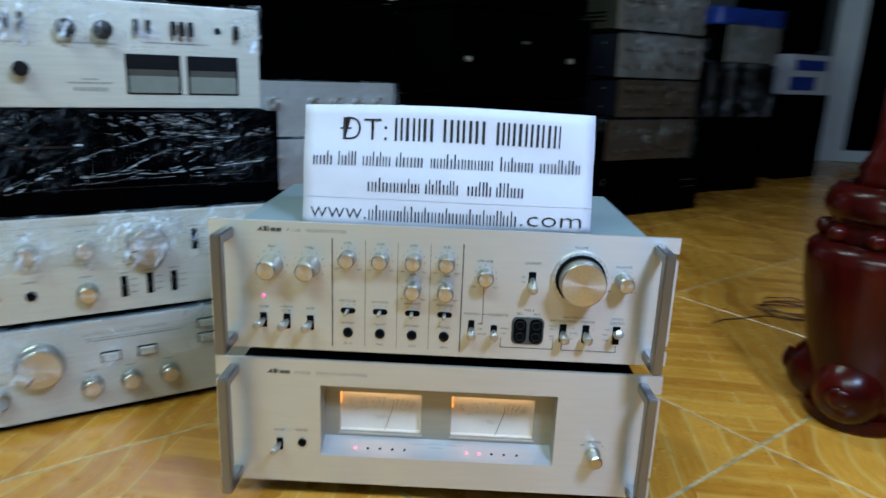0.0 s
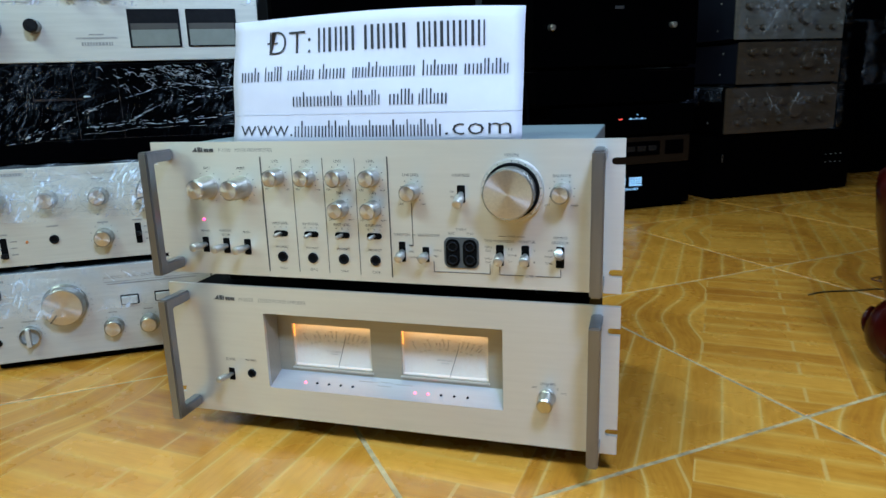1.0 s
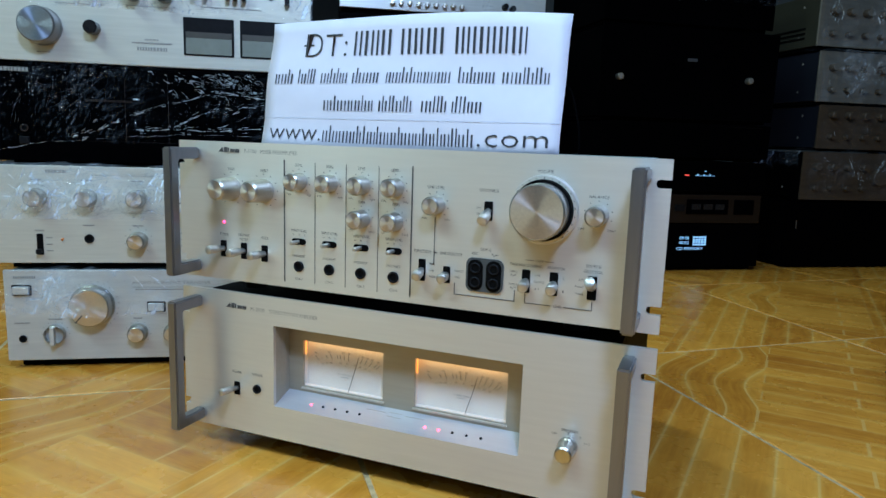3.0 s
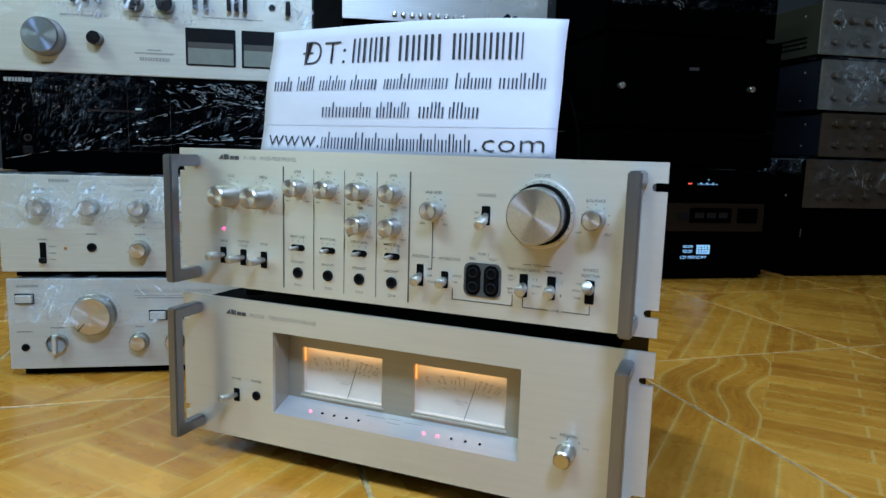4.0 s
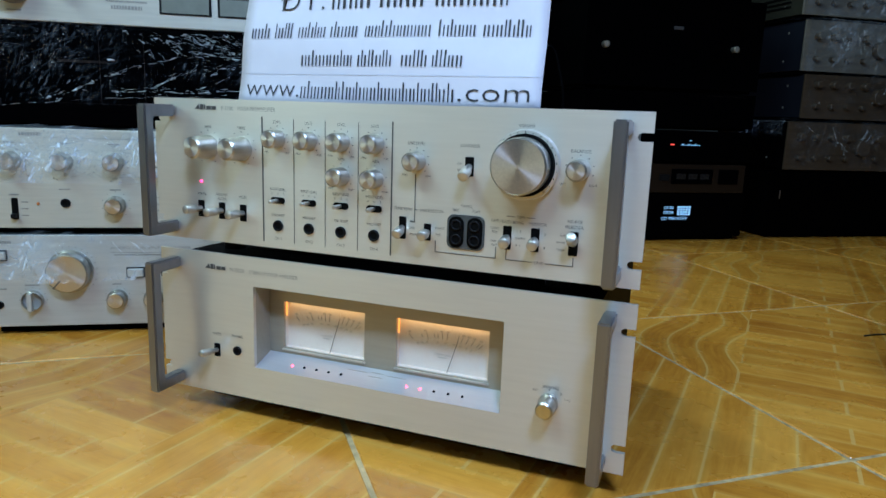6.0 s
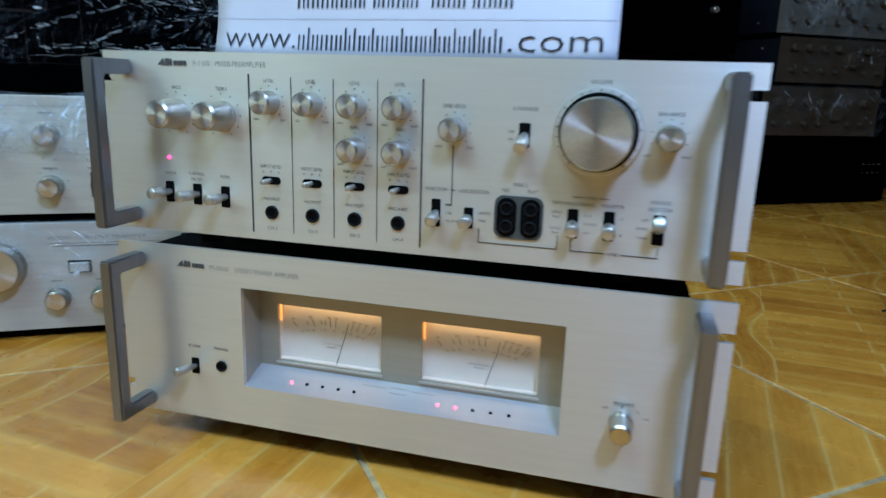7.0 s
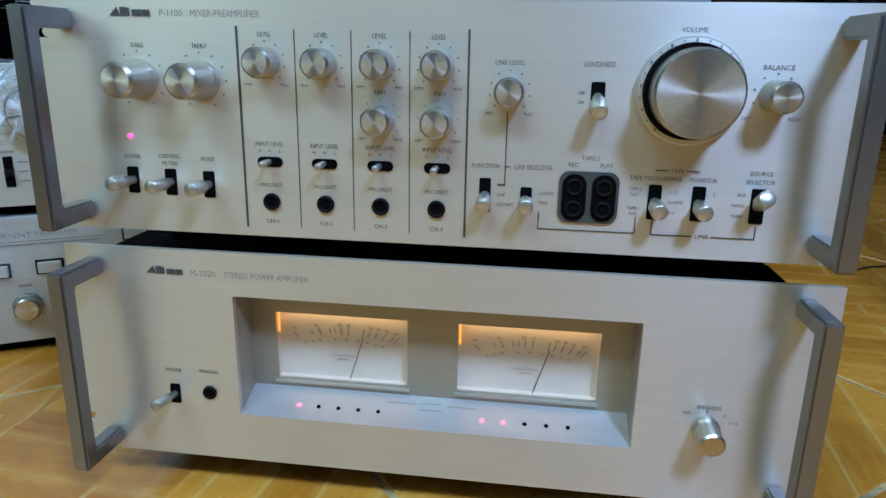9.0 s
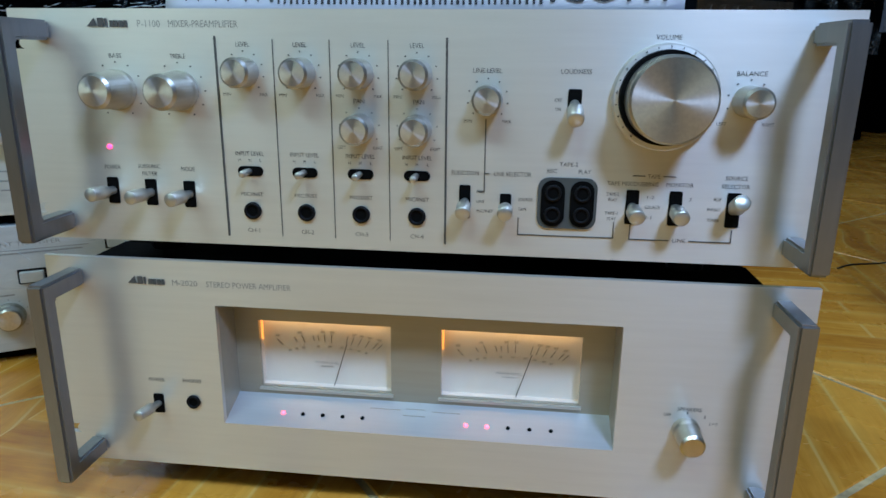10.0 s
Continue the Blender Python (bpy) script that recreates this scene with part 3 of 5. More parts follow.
for k, x in enumerate((-0.097, -0.063, -0.029, 0.005)):
    lettering("INPUT LEVEL", x, 0.2440, 0.0037, INK, panel, width=0.0175)
    lettering("MIC/INST", x, 0.2192, 0.0034, INK, panel, width=0.0140)
    lettering("CH-" + str(k + 1), x, 0.1965, 0.0038, INK, panel, width=0.0078)
    bars(dial_marks(x, 0.2915, 0.0119, 9, -135, 135), INK, panel, name="dial_scale")
    lettering("MIN", x - 0.0112, 0.2788, 0.0026, INK, panel, width=0.0044)
    lettering("MAX", x + 0.0112, 0.2788, 0.0026, INK, panel, width=0.0047)
    for mark, off in (("H", -0.0064), ("M", 0.0), ("L", 0.0066)):
        lettering(mark, x + off, 0.2400, 0.0026, INK, panel, width=0.0014)
    knob(pre, x, 0.2915, 0.0088, 0.016, label="small spun aluminium level knob")
    if k > 1:
        knob(pre, x, 0.2605, 0.0088, 0.016, label="small spun aluminium pan knob")
        lettering("LEFT", x - 0.0108, 0.2492, 0.0026, INK, panel, width=0.0047)
        lettering("RIGHT", x + 0.0108, 0.2492, 0.0026, INK, panel, width=0.0058)
        bars(dial_marks(x, 0.2605, 0.0118, 7, -120, 120), INK_FAINT, panel, name="dial_scale")
    slot = part("switch_slot", plate(rounded(x - 0.0078, x + 0.0078, 0.2305, 0.2365, 0.0029), -0.0007, 0.0003), HOLE, pre)
    lv = part("switch_lever", turned([(0, -0.0126), (0.0016, -0.0126), (0.0020, -0.0121), (0.0021, -0.0112), (0.0018, 0.0)], 20), CHROME, slot, smooth=True)
    lv.matrix_basis = pose(x - 0.0005, -0.0005, 0.2335)
    jack(pre, x, 0.2090, 0.0053)
bars([(0.0445, 0.0451, 0.2250, 0.2675), (0.0410, 0.0451, 0.2250, 0.2256), (0.0451, 0.0475, 0.2358, 0.2364), (0.0650, 0.0656, 0.2003, 0.2105), (0.0650, 0.1208, 0.2000, 0.2006),
      (0.1202, 0.1208, 0.2003, 0.2100), (0.1295, 0.1301, 0.2003, 0.2090), (0.1295, 0.1525, 0.1997, 0.2003), (0.1635, 0.1870, 0.1997, 0.2003), (0.1864, 0.1870, 0.2003, 0.2075),
      (0.1290, 0.1360, 0.2370, 0.2375), (0.1460, 0.1530, 0.2370, 0.2375)], INK, panel, name="printed_line")
for word, x, z, w in (("MIX", 0.0425, 0.2253, 0.0042), ("LINE", 0.0428, 0.2193, 0.0048), ("MIC/INST", 0.0455, 0.2136, 0.0095), ("SOURCE", 0.0690, 0.2213, 0.0082), ("TAPE", 0.0675, 0.2155, 0.0050),
                      ("OFF", 0.0850, 0.2785, 0.0040), ("ON", 0.0850, 0.2735, 0.0032), ("TAPE-2", 0.1188, 0.2262, 0.0072), ("PLAY", 0.1190, 0.2230, 0.0050), ("TAPE-1", 0.1188, 0.2150, 0.0072), ("PLAY", 0.1190, 0.2118, 0.0050),
                      ("1-2", 0.1398, 0.2250, 0.0038), ("SOURCE", 0.1415, 0.2192, 0.0085), ("2-1", 0.1398, 0.2132, 0.0038), ("2", 0.1622, 0.2245, 0.0012), ("1", 0.1622, 0.2132, 0.0010),
                      ("AUX", 0.1770, 0.2250, 0.0045), ("PHONO", 0.1755, 0.2190, 0.0072), ("TUNER", 0.1758, 0.2128, 0.0068), ("MIN", 0.0345, 0.2660, 0.0045), ("MAX", 0.0565, 0.2660, 0.0048),
                      ("LEFT", 0.1740, 0.2672, 0.0050), ("RIGHT", 0.1985, 0.2672, 0.0064)):
    lettering(word, x, z, 0.0027, INK, panel, width=w)
for x in (-0.1765, -0.1375):
    bars(dial_marks(x, 0.2805, 0.0160, 11, -150, 150), INK, panel, name="dial_scale")
    knob(pre, x, 0.2805, 0.0113, 0.0250, taper=0.90, skirt=0.0118, label="spun aluminium tone knob")
bars(dial_marks(0.0455, 0.2785, 0.0114, 9, -135, 135), INK, panel, name="dial_scale")
knob(pre, 0.0455, 0.2785, 0.0085, 0.016, label="small spun aluminium level knob")
knob(pre, 0.1870, 0.2795, 0.0087, 0.019, label="small spun aluminium balance knob")
bars(dial_marks(0.187, 0.2795, 0.0114, 7, -110, 110), INK, panel, name="dial_scale")
flange = part("volume_dial", turned([(0.0278, -0.0052), (0.0286, -0.0044), (0.0290, 0.0)], 72), PANEL_EDGE, pre, "bright dial ring with printed numbers", m=pose(0.1425, 0, 0.2808))
part("dial_face", turned([(0.0250, -0.0055), (0.0279, -0.0053)], 72), PANEL, flange)
part("dial_groove", turned([(0.0200, -0.0105), (0.0252, -0.0100), (0.0256, -0.0052)], 72), HOLE, flange)
bars([(r[0], r[1], r[2], r[3]) for r in dial_marks(0.0, 0.0, 0.0269, 21, -140, 140, 0.0007)], INK, flange, y=-0.0060, name="dial_scale")
for k in range(11):
    a = radians(-140 + 28 * k)
    lettering(str(k), 0.0267 * math.sin(a), 0.0267 * math.cos(a), 0.0026, INK, flange, y=-0.0061)
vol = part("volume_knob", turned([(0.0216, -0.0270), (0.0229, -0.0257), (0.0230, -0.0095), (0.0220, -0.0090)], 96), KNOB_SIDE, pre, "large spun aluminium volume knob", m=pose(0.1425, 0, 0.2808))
part("knob_face", turned([(0, -0.0272), (0.0216, -0.0271), (0.0216, -0.0265)], 96), KNOB_FACE, vol)
lever(pre, -0.187, 0.2190, (-0.0015, 0.0010))
lever(pre, -0.162, 0.2185, (-0.0015, 0.0005))
lever(pre, -0.137, 0.2180, (-0.0015, 0.0005))
lever(pre, 0.0335, 0.2190, (0.0, -0.0045), 0.0044, 0.015, 0.0066, 0.0200)
lever(pre, 0.0575, 0.2170, (0.0, -0.0015), 0.0044, 0.015, 0.0066, 0.0150)
lever(pre, 0.0940, 0.2765, (0.0, -0.0080), 0.0046, 0.019, 0.0076, 0.0165)
lever(pre, 0.1300, 0.2190, (0.001, -0.0030), 0.0046, 0.016, 0.0072, 0.0200)
lever(pre, 0.1540, 0.2190, (0.001, -0.0025), 0.0046, 0.016, 0.0072, 0.0200)
lever(pre, 0.1860, 0.2190, (0.000, 0.0090), 0.0046, 0.017, 0.0076, 0.0200)
part("indicator", turned([(0, -0.0016), (0.0012, -0.0013), (0.0016, -0.0004), (0.0016, 0.0)], 16), LED_RED, pre, "small lit red power indicator", smooth=True, m=pose(-0.1862, 0, 0.2462))
sock = part("socket_plate", plate(rca_hole, -0.0012, 0.0002), surface("grey_socket_plate", (0.055, 0.055, 0.050), (0.080, 0.080, 0.073), 0.6, spec=0.2), pre, "dark grey plate with four sockets")
for x in (0.0848, 0.1015):
    part("socket_well", plate(rounded(x - 0.0068, x + 0.0068, 0.2065, 0.2335, 0.0062), -0.0020, -0.0008), HOLE, sock)
    for z in (0.2262, 0.2135):
        so = part("socket", turned([(0.0048, -0.002), (0.0048, -0.0034), (0.0036, -0.0036), (0.0033, -0.0024)], 24), BLACK, sock, smooth=True, m=pose(x, 0, z))
        part("socket_hole", turned([(0, -0.0026), (0.0034, -0.0026)], 20), HOLE, so)

# power amplifier
amp = thing("power_amplifier", pose(0, 0, 0), "champagne silver power amplifier with two lit meters on the floor", "amplifier", "rack amplifiers")
Z0, Z1 = 0.0252, 0.1743
WIN = (-0.1275, 0.1315, 0.0600, 0.1450)
low = part("front_panel", plate(rack_outline(Z0, Z1, (0.048, 0.150)), 0.0, 0.004, [rounded(*WIN, 0.0008, 2)]), PANEL, amp, "brushed champagne aluminium front panel")
part("case", box(-0.212, 0.212, 0.045, 0.30, 0.030, 0.1725, 0.002), CASE_DARK, amp, "black painted steel case")
for span in ((-0.212, -0.132, 0.030, 0.1725), (0.136, 0.212, 0.030, 0.1725), (-0.132, 0.136, 0.030, 0.0555), (-0.132, 0.136, 0.1500, 0.1725)):
    part("case_front", box(span[0], span[1], 0.0045, 0.045, span[2], span[3]), CASE_DARK, amp)
# black block added for the dark shadow band below the panel
part("base_pan", box(-0.196, 0.200, 0.020, 0.29, 0.013, 0.0302), CASE_DARK, amp, "added dark block in place of the shadow under the amplifier")
for x in (-0.17, 0.17):
    for y in (0.07, 0.26):
        part("foot", turned([(0.013, 0.0), (0.015, 0.030), (0, 0.030)], 20), BLACK, amp, m=pose(x, y, 0.0, 90, 0, 0))
rack_handle(amp, -0.2205, 0.0315, 0.1670)
rack_handle(amp, 0.2205, 0.0305, 0.1670)
logo(low, -0.185, 0.1602)
lettering("M-2020", -0.1465, 0.1592, 0.0056, INK_FAINT, low, width=0.017)
lettering("STEREO POWER AMPLIFIER", -0.104, 0.1592, 0.0056, INK_FAINT, low, width=0.056)
lettering("POWER", -0.1730, 0.0892, 0.0040, INK, low, width=0.0112)
lettering("PHONES", -0.1480, 0.0898, 0.0040, INK, low, width=0.0128)
lettering("SPEAKERS", 0.1755, 0.0925, 0.0038, INK, low, width=0.0145)
for word, x, z, w in (("OFF", 0.1625, 0.0882, 0.0048), ("1", 0.1745, 0.0900, 0.0008), ("2", 0.1850, 0.0880, 0.0016), ("1+2", 0.1905, 0.0835, 0.0048)):
    lettering(word, x, z, 0.0030, INK, low, width=w)
lever(amp, -0.1730, 0.0720, (-0.0015, 0.0030), 0.0036, 0.024, 0.0070, 0.0140)
jack(amp, -0.1480, 0.0748, 0.0047)
knob(amp, 0.1745, 0.0785, 0.0078, 0.021, label="small polished speaker selector knob", skirt=0.0086, side=POLISHED, face=POLISHED)
# recessed meter bay
x0, x1, z0, z1 = WIN
DEEP = 0.028
METERS = ((-0.1105, -0.0175), (0.0170, 0.1110))
MZ0, MZ1 = 0.0755, 0.1250
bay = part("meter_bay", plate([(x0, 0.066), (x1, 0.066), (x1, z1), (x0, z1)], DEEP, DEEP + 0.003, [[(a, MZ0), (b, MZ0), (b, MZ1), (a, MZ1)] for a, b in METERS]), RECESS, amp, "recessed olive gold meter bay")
bm = box(x0 - 0.003, x0, 0.004, DEEP + 0.003, z0, z1)
box(x1, x1 + 0.003, 0.004, DEEP + 0.003, z0, z1, bm=bm)
box(x0 - 0.003, x1 + 0.003, 0.004, DEEP + 0.003, z1, z1 + 0.003, bm=bm)
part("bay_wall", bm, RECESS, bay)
bm = bmesh.new()
vs = [bm.verts.new(p) for p in ((x0, 0.0005, z0), (x1, 0.0005, z0), (x1, DEEP, 0.0695), (x0, DEEP, 0.0695), (x0, 0.0005, z0 - 0.003), (x1, 0.0005, z0 - 0.003), (x1, DEEP, z0 - 0.003), (x0, DEEP, z0 - 0.003))]
for f in ((0, 1, 2, 3), (4, 7, 6, 5), (0, 4, 5, 1), (1, 5, 6, 2), (2, 6, 7, 3), (3, 7, 4, 0)):
    bm.faces.new([vs[k] for k in f])
ledge = part("indicator_ledge", bm, LEDGE, bay, "bright sloping ledge with peak indicators")
SLOPE = math.degrees(math.atan2(0.0095, DEEP))
for k in range(5):
    for x, lit in ((-0.0900 + 0.0139 * k, k < 1), (0.0360 + 0.0141 * k, k < 2)):
        part("indicator", turned([(0, -0.0012), (0.0010, -0.0010), (0.0014, -0.0004), (0.0014, 0.0)], 14), LED_PINK if lit else HOLE, amp,
                  "small lit red peak indicator" if lit else "small unlit dark peak indicator", m=pose(x, 0.0115, 0.0641, 90 - 180 + SLOPE, 0, 0))
bm = bmesh.new()
for a, b, c in ((-0.031, -0.010, 0.0670), (0.012, 0.031, 0.0670), (-0.006, 0.007, 0.0674), (-0.007, 0.008, 0.0655)):
    y = (c - z0) / 0.0095 * DEEP
    box(a, b, y - 0.0002, y + 0.0002, c + 0.0001, c + 0.0004, bm=bm)
part("print_bar", bm, INK_PALE, ledge)
for a, b in METERS:
    mt = part("meter", box(a - 0.001, b + 0.001, DEEP + 0.0080, DEEP + 0.0100, MZ0 - 0.001, MZ1 + 0.001), METER_CARD, amp, "cream power meter with a thin needle")
    bm = box(a - 0.0015, a, DEEP + 0.003, DEEP + 0.0080, MZ0 - 0.001, MZ1 + 0.001)
    box(b, b + 0.0015, DEEP + 0.003, DEEP + 0.0080, MZ0 - 0.001, MZ1 + 0.001, bm=bm)
    box(a, b, DEEP + 0.003, DEEP + 0.0080, MZ0 - 0.0015, MZ0, bm=bm)
    box(a, b, DEEP + 0.003, DEEP + 0.0080, MZ1, MZ1 + 0.0015, bm=bm)
    part("meter_housing", bm, METER_CARD, mt)
    part("meter_lip", box(a - 0.0015, b + 0.0015, DEEP - 0.0022, DEEP + 0.001, MZ0 - 0.0026, MZ0 - 0.0008, 0.0005), PANEL_EDGE, mt, "bright lip below the meter")
    g = part("glass", box(a, b, DEEP + 0.0012, DEEP + 0.0018, MZ0, MZ1), GLASS, mt)
    g.visible_shadow = False
    part("bulb", turned([(0.0004, -0.0075), (0.0007, -0.0065), (0.0007, 0.0065), (0.0004, 0.0075)], 12), BULB, mt, "small warm bulb at the edge of the meter", m=pose(a + 0.0010, DEEP + 0.0040, MZ1 - 0.0085, 90, 0, 0))
    cx, pivot = (a + b) / 2, MZ0 - 0.012
    yc = DEEP + 0.0076
    rows = bmesh.new()
    for k, s in enumerate((-0.036, -0.0245, -0.019, -0.0115, -0.008, -0.0035, 0.0015, 0.0125, 0.0165, 0.0215, 0.0270, 0.0325, 0.0355)):
        size = 0.0060 if k not in (1, 3, 4) else 0.0038
        tk = box(-0.00032, 0.00032, -0.0002, 0.0002, -size / 2, size / 2)
        bmesh.ops.transform(tk, matrix=pose(cx + 0.0015 + s, yc, MZ0 + 0.0352 - s * s * 3.6, 0, s * 1200, 0), verts=tk.verts)
        tm = bpy.data.meshes.new("tick")
        tk.to_mesh(tm)
        tk.free()
        rows.from_mesh(tm)
        bpy.data.meshes.remove(tm)
    part("meter_scale", rows, INK_FAINT, mt)
    tiny = []
    for k, s in enumerate((-0.0375, -0.0215, -0.0045, 0.0022, 0.0180, 0.0235, 0.0290, 0.0355)):
        tiny += word_bars(cx + 0.0015 + s, MZ0 + 0.0400 - s * s * 3.2, 0.0030, 0.0017, k)
    for k, s in enumerate((-0.0290, -0.0240, -0.0190, -0.0080, 0.0, 0.0085, 0.0150, 0.0210, 0.0260)):
        tiny += word_bars(cx + 0.0015 + s, MZ0 + 0.0290 - s * s * 5.0, 0.0022, 0.0014, k)
    bars(tiny, INK_PALE, mt, y=yc)
    lettering("POWER LEVEL", cx - 0.001, MZ0 + 0.0165, 0.0028, INK_FAINT, mt, y=yc)
    bars(word_bars(cx - 0.001, MZ0 + 0.0138, 0.009, 0.0008, 7), INK_PALE, mt, y=yc)
    nd = box(-0.00030, 0.00030, -0.0002, 0.0002, 0.0, 0.0335)
    part("needle", nd, INK, mt, "thin dark needle", m=pose(cx + 0.0045, yc - 0.0022, MZ0 + 0.0003, 0, 17, 0))
    area_lamp("meter_lamp", (cx, DEEP + 0.0042, MZ1 - 0.0008), (cx, DEEP + 0.0075, MZ0), b - a - 0.006, 0.0028, 0.0078, (1.0, 0.50, 0.14))

# ---- paper sign ----


def paper_sign():
    sg = thing("paper_sign", pose(0.002, 0.0, 0.0), "white paper sign with black print, leaning on top of the preamplifier", "sign")
    nx, nz, w, h = 24, 12, 0.296, 0.1185

    def bend(u, v):
        """Place on the slightly curled sheet: u, v from 0 to 1."""
        y = 0.0075 + 0.022 * v + 0.0035 * math.sin(u * 5.5 + 0.6) * v + 0.0015 * math.sin(v * 9 + u * 3) + (0.006 * max(0, u - 0.86) / 0.14 * max(0, v - 0.7) / 0.3)
        return Vector((-w / 2 + w * u, y, 0.3245 + h * v + 0.0035 * math.sin(u * math.pi) * v - (0.0012 * math.sin(math.pi * u)) * (1 - v)))

    bm = bmesh.new()
    grid = [[bm.verts.new(bend(i / nx, j / nz)) for i in range(nx + 1)] for j in range(nz + 1)]
    for j in range(nz):
        for i in range(nx):
            bm.faces.new((grid[j][i], grid[j][i + 1], grid[j + 1][i + 1], grid[j + 1][i]))
    bmesh.ops.recalc_face_normals(bm, faces=bm.faces)
    bmesh.ops.solidify(bm, geom=list(bm.faces), thickness=0.0004)
    sheet = part("paper_sheet", bm, PAPER, sg, smooth=True)
    def printed(text, u0, u1, v, size):
        """A readable word laid on the curled sheet between u0 and u1."""
        cu = bpy.data.curves.new("lettering", "FONT")
        cu.body, cu.size, cu.resolution_u, cu.offset = text, 1.0, 2, -0.012
        tmp = bpy.data.objects.new("lettering", cu)
        scene.collection.objects.link(tmp)
        me = bpy.data.meshes.new_from_object(tmp.evaluated_get(bpy.context.evaluated_depsgraph_get()))
        bpy.data.objects.remove(tmp)
        xs, ys = [q.co.x for q in me.vertices], [q.co.y for q in me.vertices]
        for q in me.vertices:
            u = u0 + (u1 - u0) * (q.co.x - min(xs)) / (max(xs) - min(xs))
            q.co = bend(u, v + size * ((q.co.y - min(ys)) / (max(ys) - min(ys)) - 0.5)) + Vector((0, -0.0009, 0))
        me.materials.clear()
        me.materials.append(PAPER_INK)
        ob = new("lettering", me)
        ob.parent = sg

    printed("\u0110T:", 0.122, 0.285, 0.805, 0.185)
    printed("www.", 0.027, 0.222, 0.100, 0.085)
    printed(".com", 0.756, 0.968, 0.100, 0.085)
    # each line of private print as plain bars of its words: (height of the line, letter height, word spans)
    lines = ((0.805, 0.185, ((0.312, 0.455), (0.480, 0.634), (0.662, 0.880))),
             (0.560, 0.115, ((0.033, 0.100), (0.120, 0.185), (0.205, 0.300), (0.320, 0.420), (0.440, 0.660), (0.680, 0.800), (0.816, 0.960))),
             (0.350, 0.115, ((0.225, 0.405), (0.425, 0.540), (0.571, 0.653), (0.670, 0.763))),
             (0.115, 0.130, ((0.230, 0.743),)))
    rnd = random.Random(4)
    for row, size, words in lines:
        stem = 0.0090 if row > 0.8 else 0.0052
        for a, b in words:
            bm = bmesh.new()
            u = a
            while u < b - 0.003:
                wd = min(stem * rnd.uniform(0.75, 1.15), b - u)
                v0, v1 = row - size * 0.5, row + size * (0.5 if rnd.random() < 0.28 or row > 0.8 else 0.18)
                q = [bend(u, v0), bend(u + wd, v0), bend(u + wd, v1), bend(u, v1)]
                bm.faces.new([bm.verts.new(p + Vector((0, -0.0009, 0))) for p in q])
                u += wd + stem * rnd.uniform(1.1, 1.6)
            part("print_bar", bm, PAPER_INK, sg)
    # fold crease above the last line
    bm = bmesh.new()
    for k in range(12):
        q = [bend(k / 12, 0.230), bend((k + 1) / 12, 0.230), bend((k + 1) / 12, 0.2335), bend(k / 12, 0.2335)]
        bm.faces.new([bm.verts.new(p + Vector((0, -0.0007, 0))) for p in q])
    part("fold_crease", bm, CARTON, sg)
    return sg


paper_sign()

# ---- plastic film over wrapped units ----


def wrap(parent, x0, x1, z0, z1, bumps, mat, seed, top=0.06, depth=0.0045, fold=0.0035, skew=0.6):
    """A crumpled film over the front and the top edge of a unit; bumps: (x, z, radius, height) of knobs below it."""
    bm = bmesh.new()
    nx, nf, nt = 90, 34, 10
    prof = [(z0 + (z1 + 0.002 - z0) * j / nf, 0.0, 0) for j in range(nf + 1)] + [(z1 + 0.002, top * j / nt, 1) for j in range(1, nt + 1)]
    rows = []
    for j, (z, y, on_top) in enumerate(prof):
        row = []
        for i in range(nx + 1):
            x = x0 - 0.002 + (x1 - x0 + 0.004) * i / nx
            out = depth
            for bx, bz, br, bh in bumps:
                d = math.hypot(x - bx, z - bz)
                if d < br * 2.2 and not on_top:
                    k = min(1.0, max(0.0, (br * 2.2 - d) / (br * 1.1)))
                    out = max(out, depth + bh * k * k * (3 - 2 * k))
            p = Vector((x * 16 + seed, (z + y) * 26 + x * 16 * skew, seed * 1.7))
            ridge = 1.0 - abs(noise.noise(p)) * 2.0
            crease = fold * (max(0.0, ridge) ** 3 + 0.6 * noise.noise(p * 2.7) + 0.35 * noise.noise(p * 6.1))
            if on_top:
                row.append(bm.verts.new((x, y, z + 0.001 + max(0.0, crease))))
            else:
                row.append(bm.verts.new((x, y - out - max(-0.003, crease), z)))
        rows.append(row)
    for a, b in zip(rows, rows[1:]):
        for i in range(nx):
            bm.faces.new((a[i], a[i + 1], b[i + 1], b[i]))
    ob = part("plastic_wrap", bm, mat, parent, "crumpled clear plastic wrap", smooth=True)
    ob.visible_shadow = False
    return ob


def unit(name, base, x0, x1, z0, z1, depth, face, case, label, category="amplifier", group="", feet=0.008, face_inset=0.0):
    """A hi-fi unit: painted case, thick faceplate and feet. Heights from the floor, x along its front."""
    th = thing(name, base, label, category, group)
    part("case", box(x0 + 0.006, x1 - 0.006, 0.0065, depth, z0 + 0.002, z1 - 0.001, 0.002), case, th)
    fp = part("front_panel", box(x0, x1, 0.0, 0.006, z0, z1, 0.0012), face, th)
    # added block that keeps the gap between the feet dark
    part("base_pan", box(x0 + 0.012, x1 - 0.012, 0.016, depth - 0.012, z0 - feet + min(0.0015, feet * 0.3), z0 + 0.001), CASE_DARK, th)
    for x in (x0 + 0.05, x1 - 0.05):
        for y in (0.04, depth - 0.04):
            part("foot", turned([(0.012, 0.0), (0.014, feet + 0.002), (0, feet + 0.002)], 16), BLACK, th, m=pose(x, y, z0 - feet, 90, 0, 0))
    return th, fp


LEFT = pose(-0.611, 0.070, 0, 0, 0, 32)
STACK = "units of the left stack"

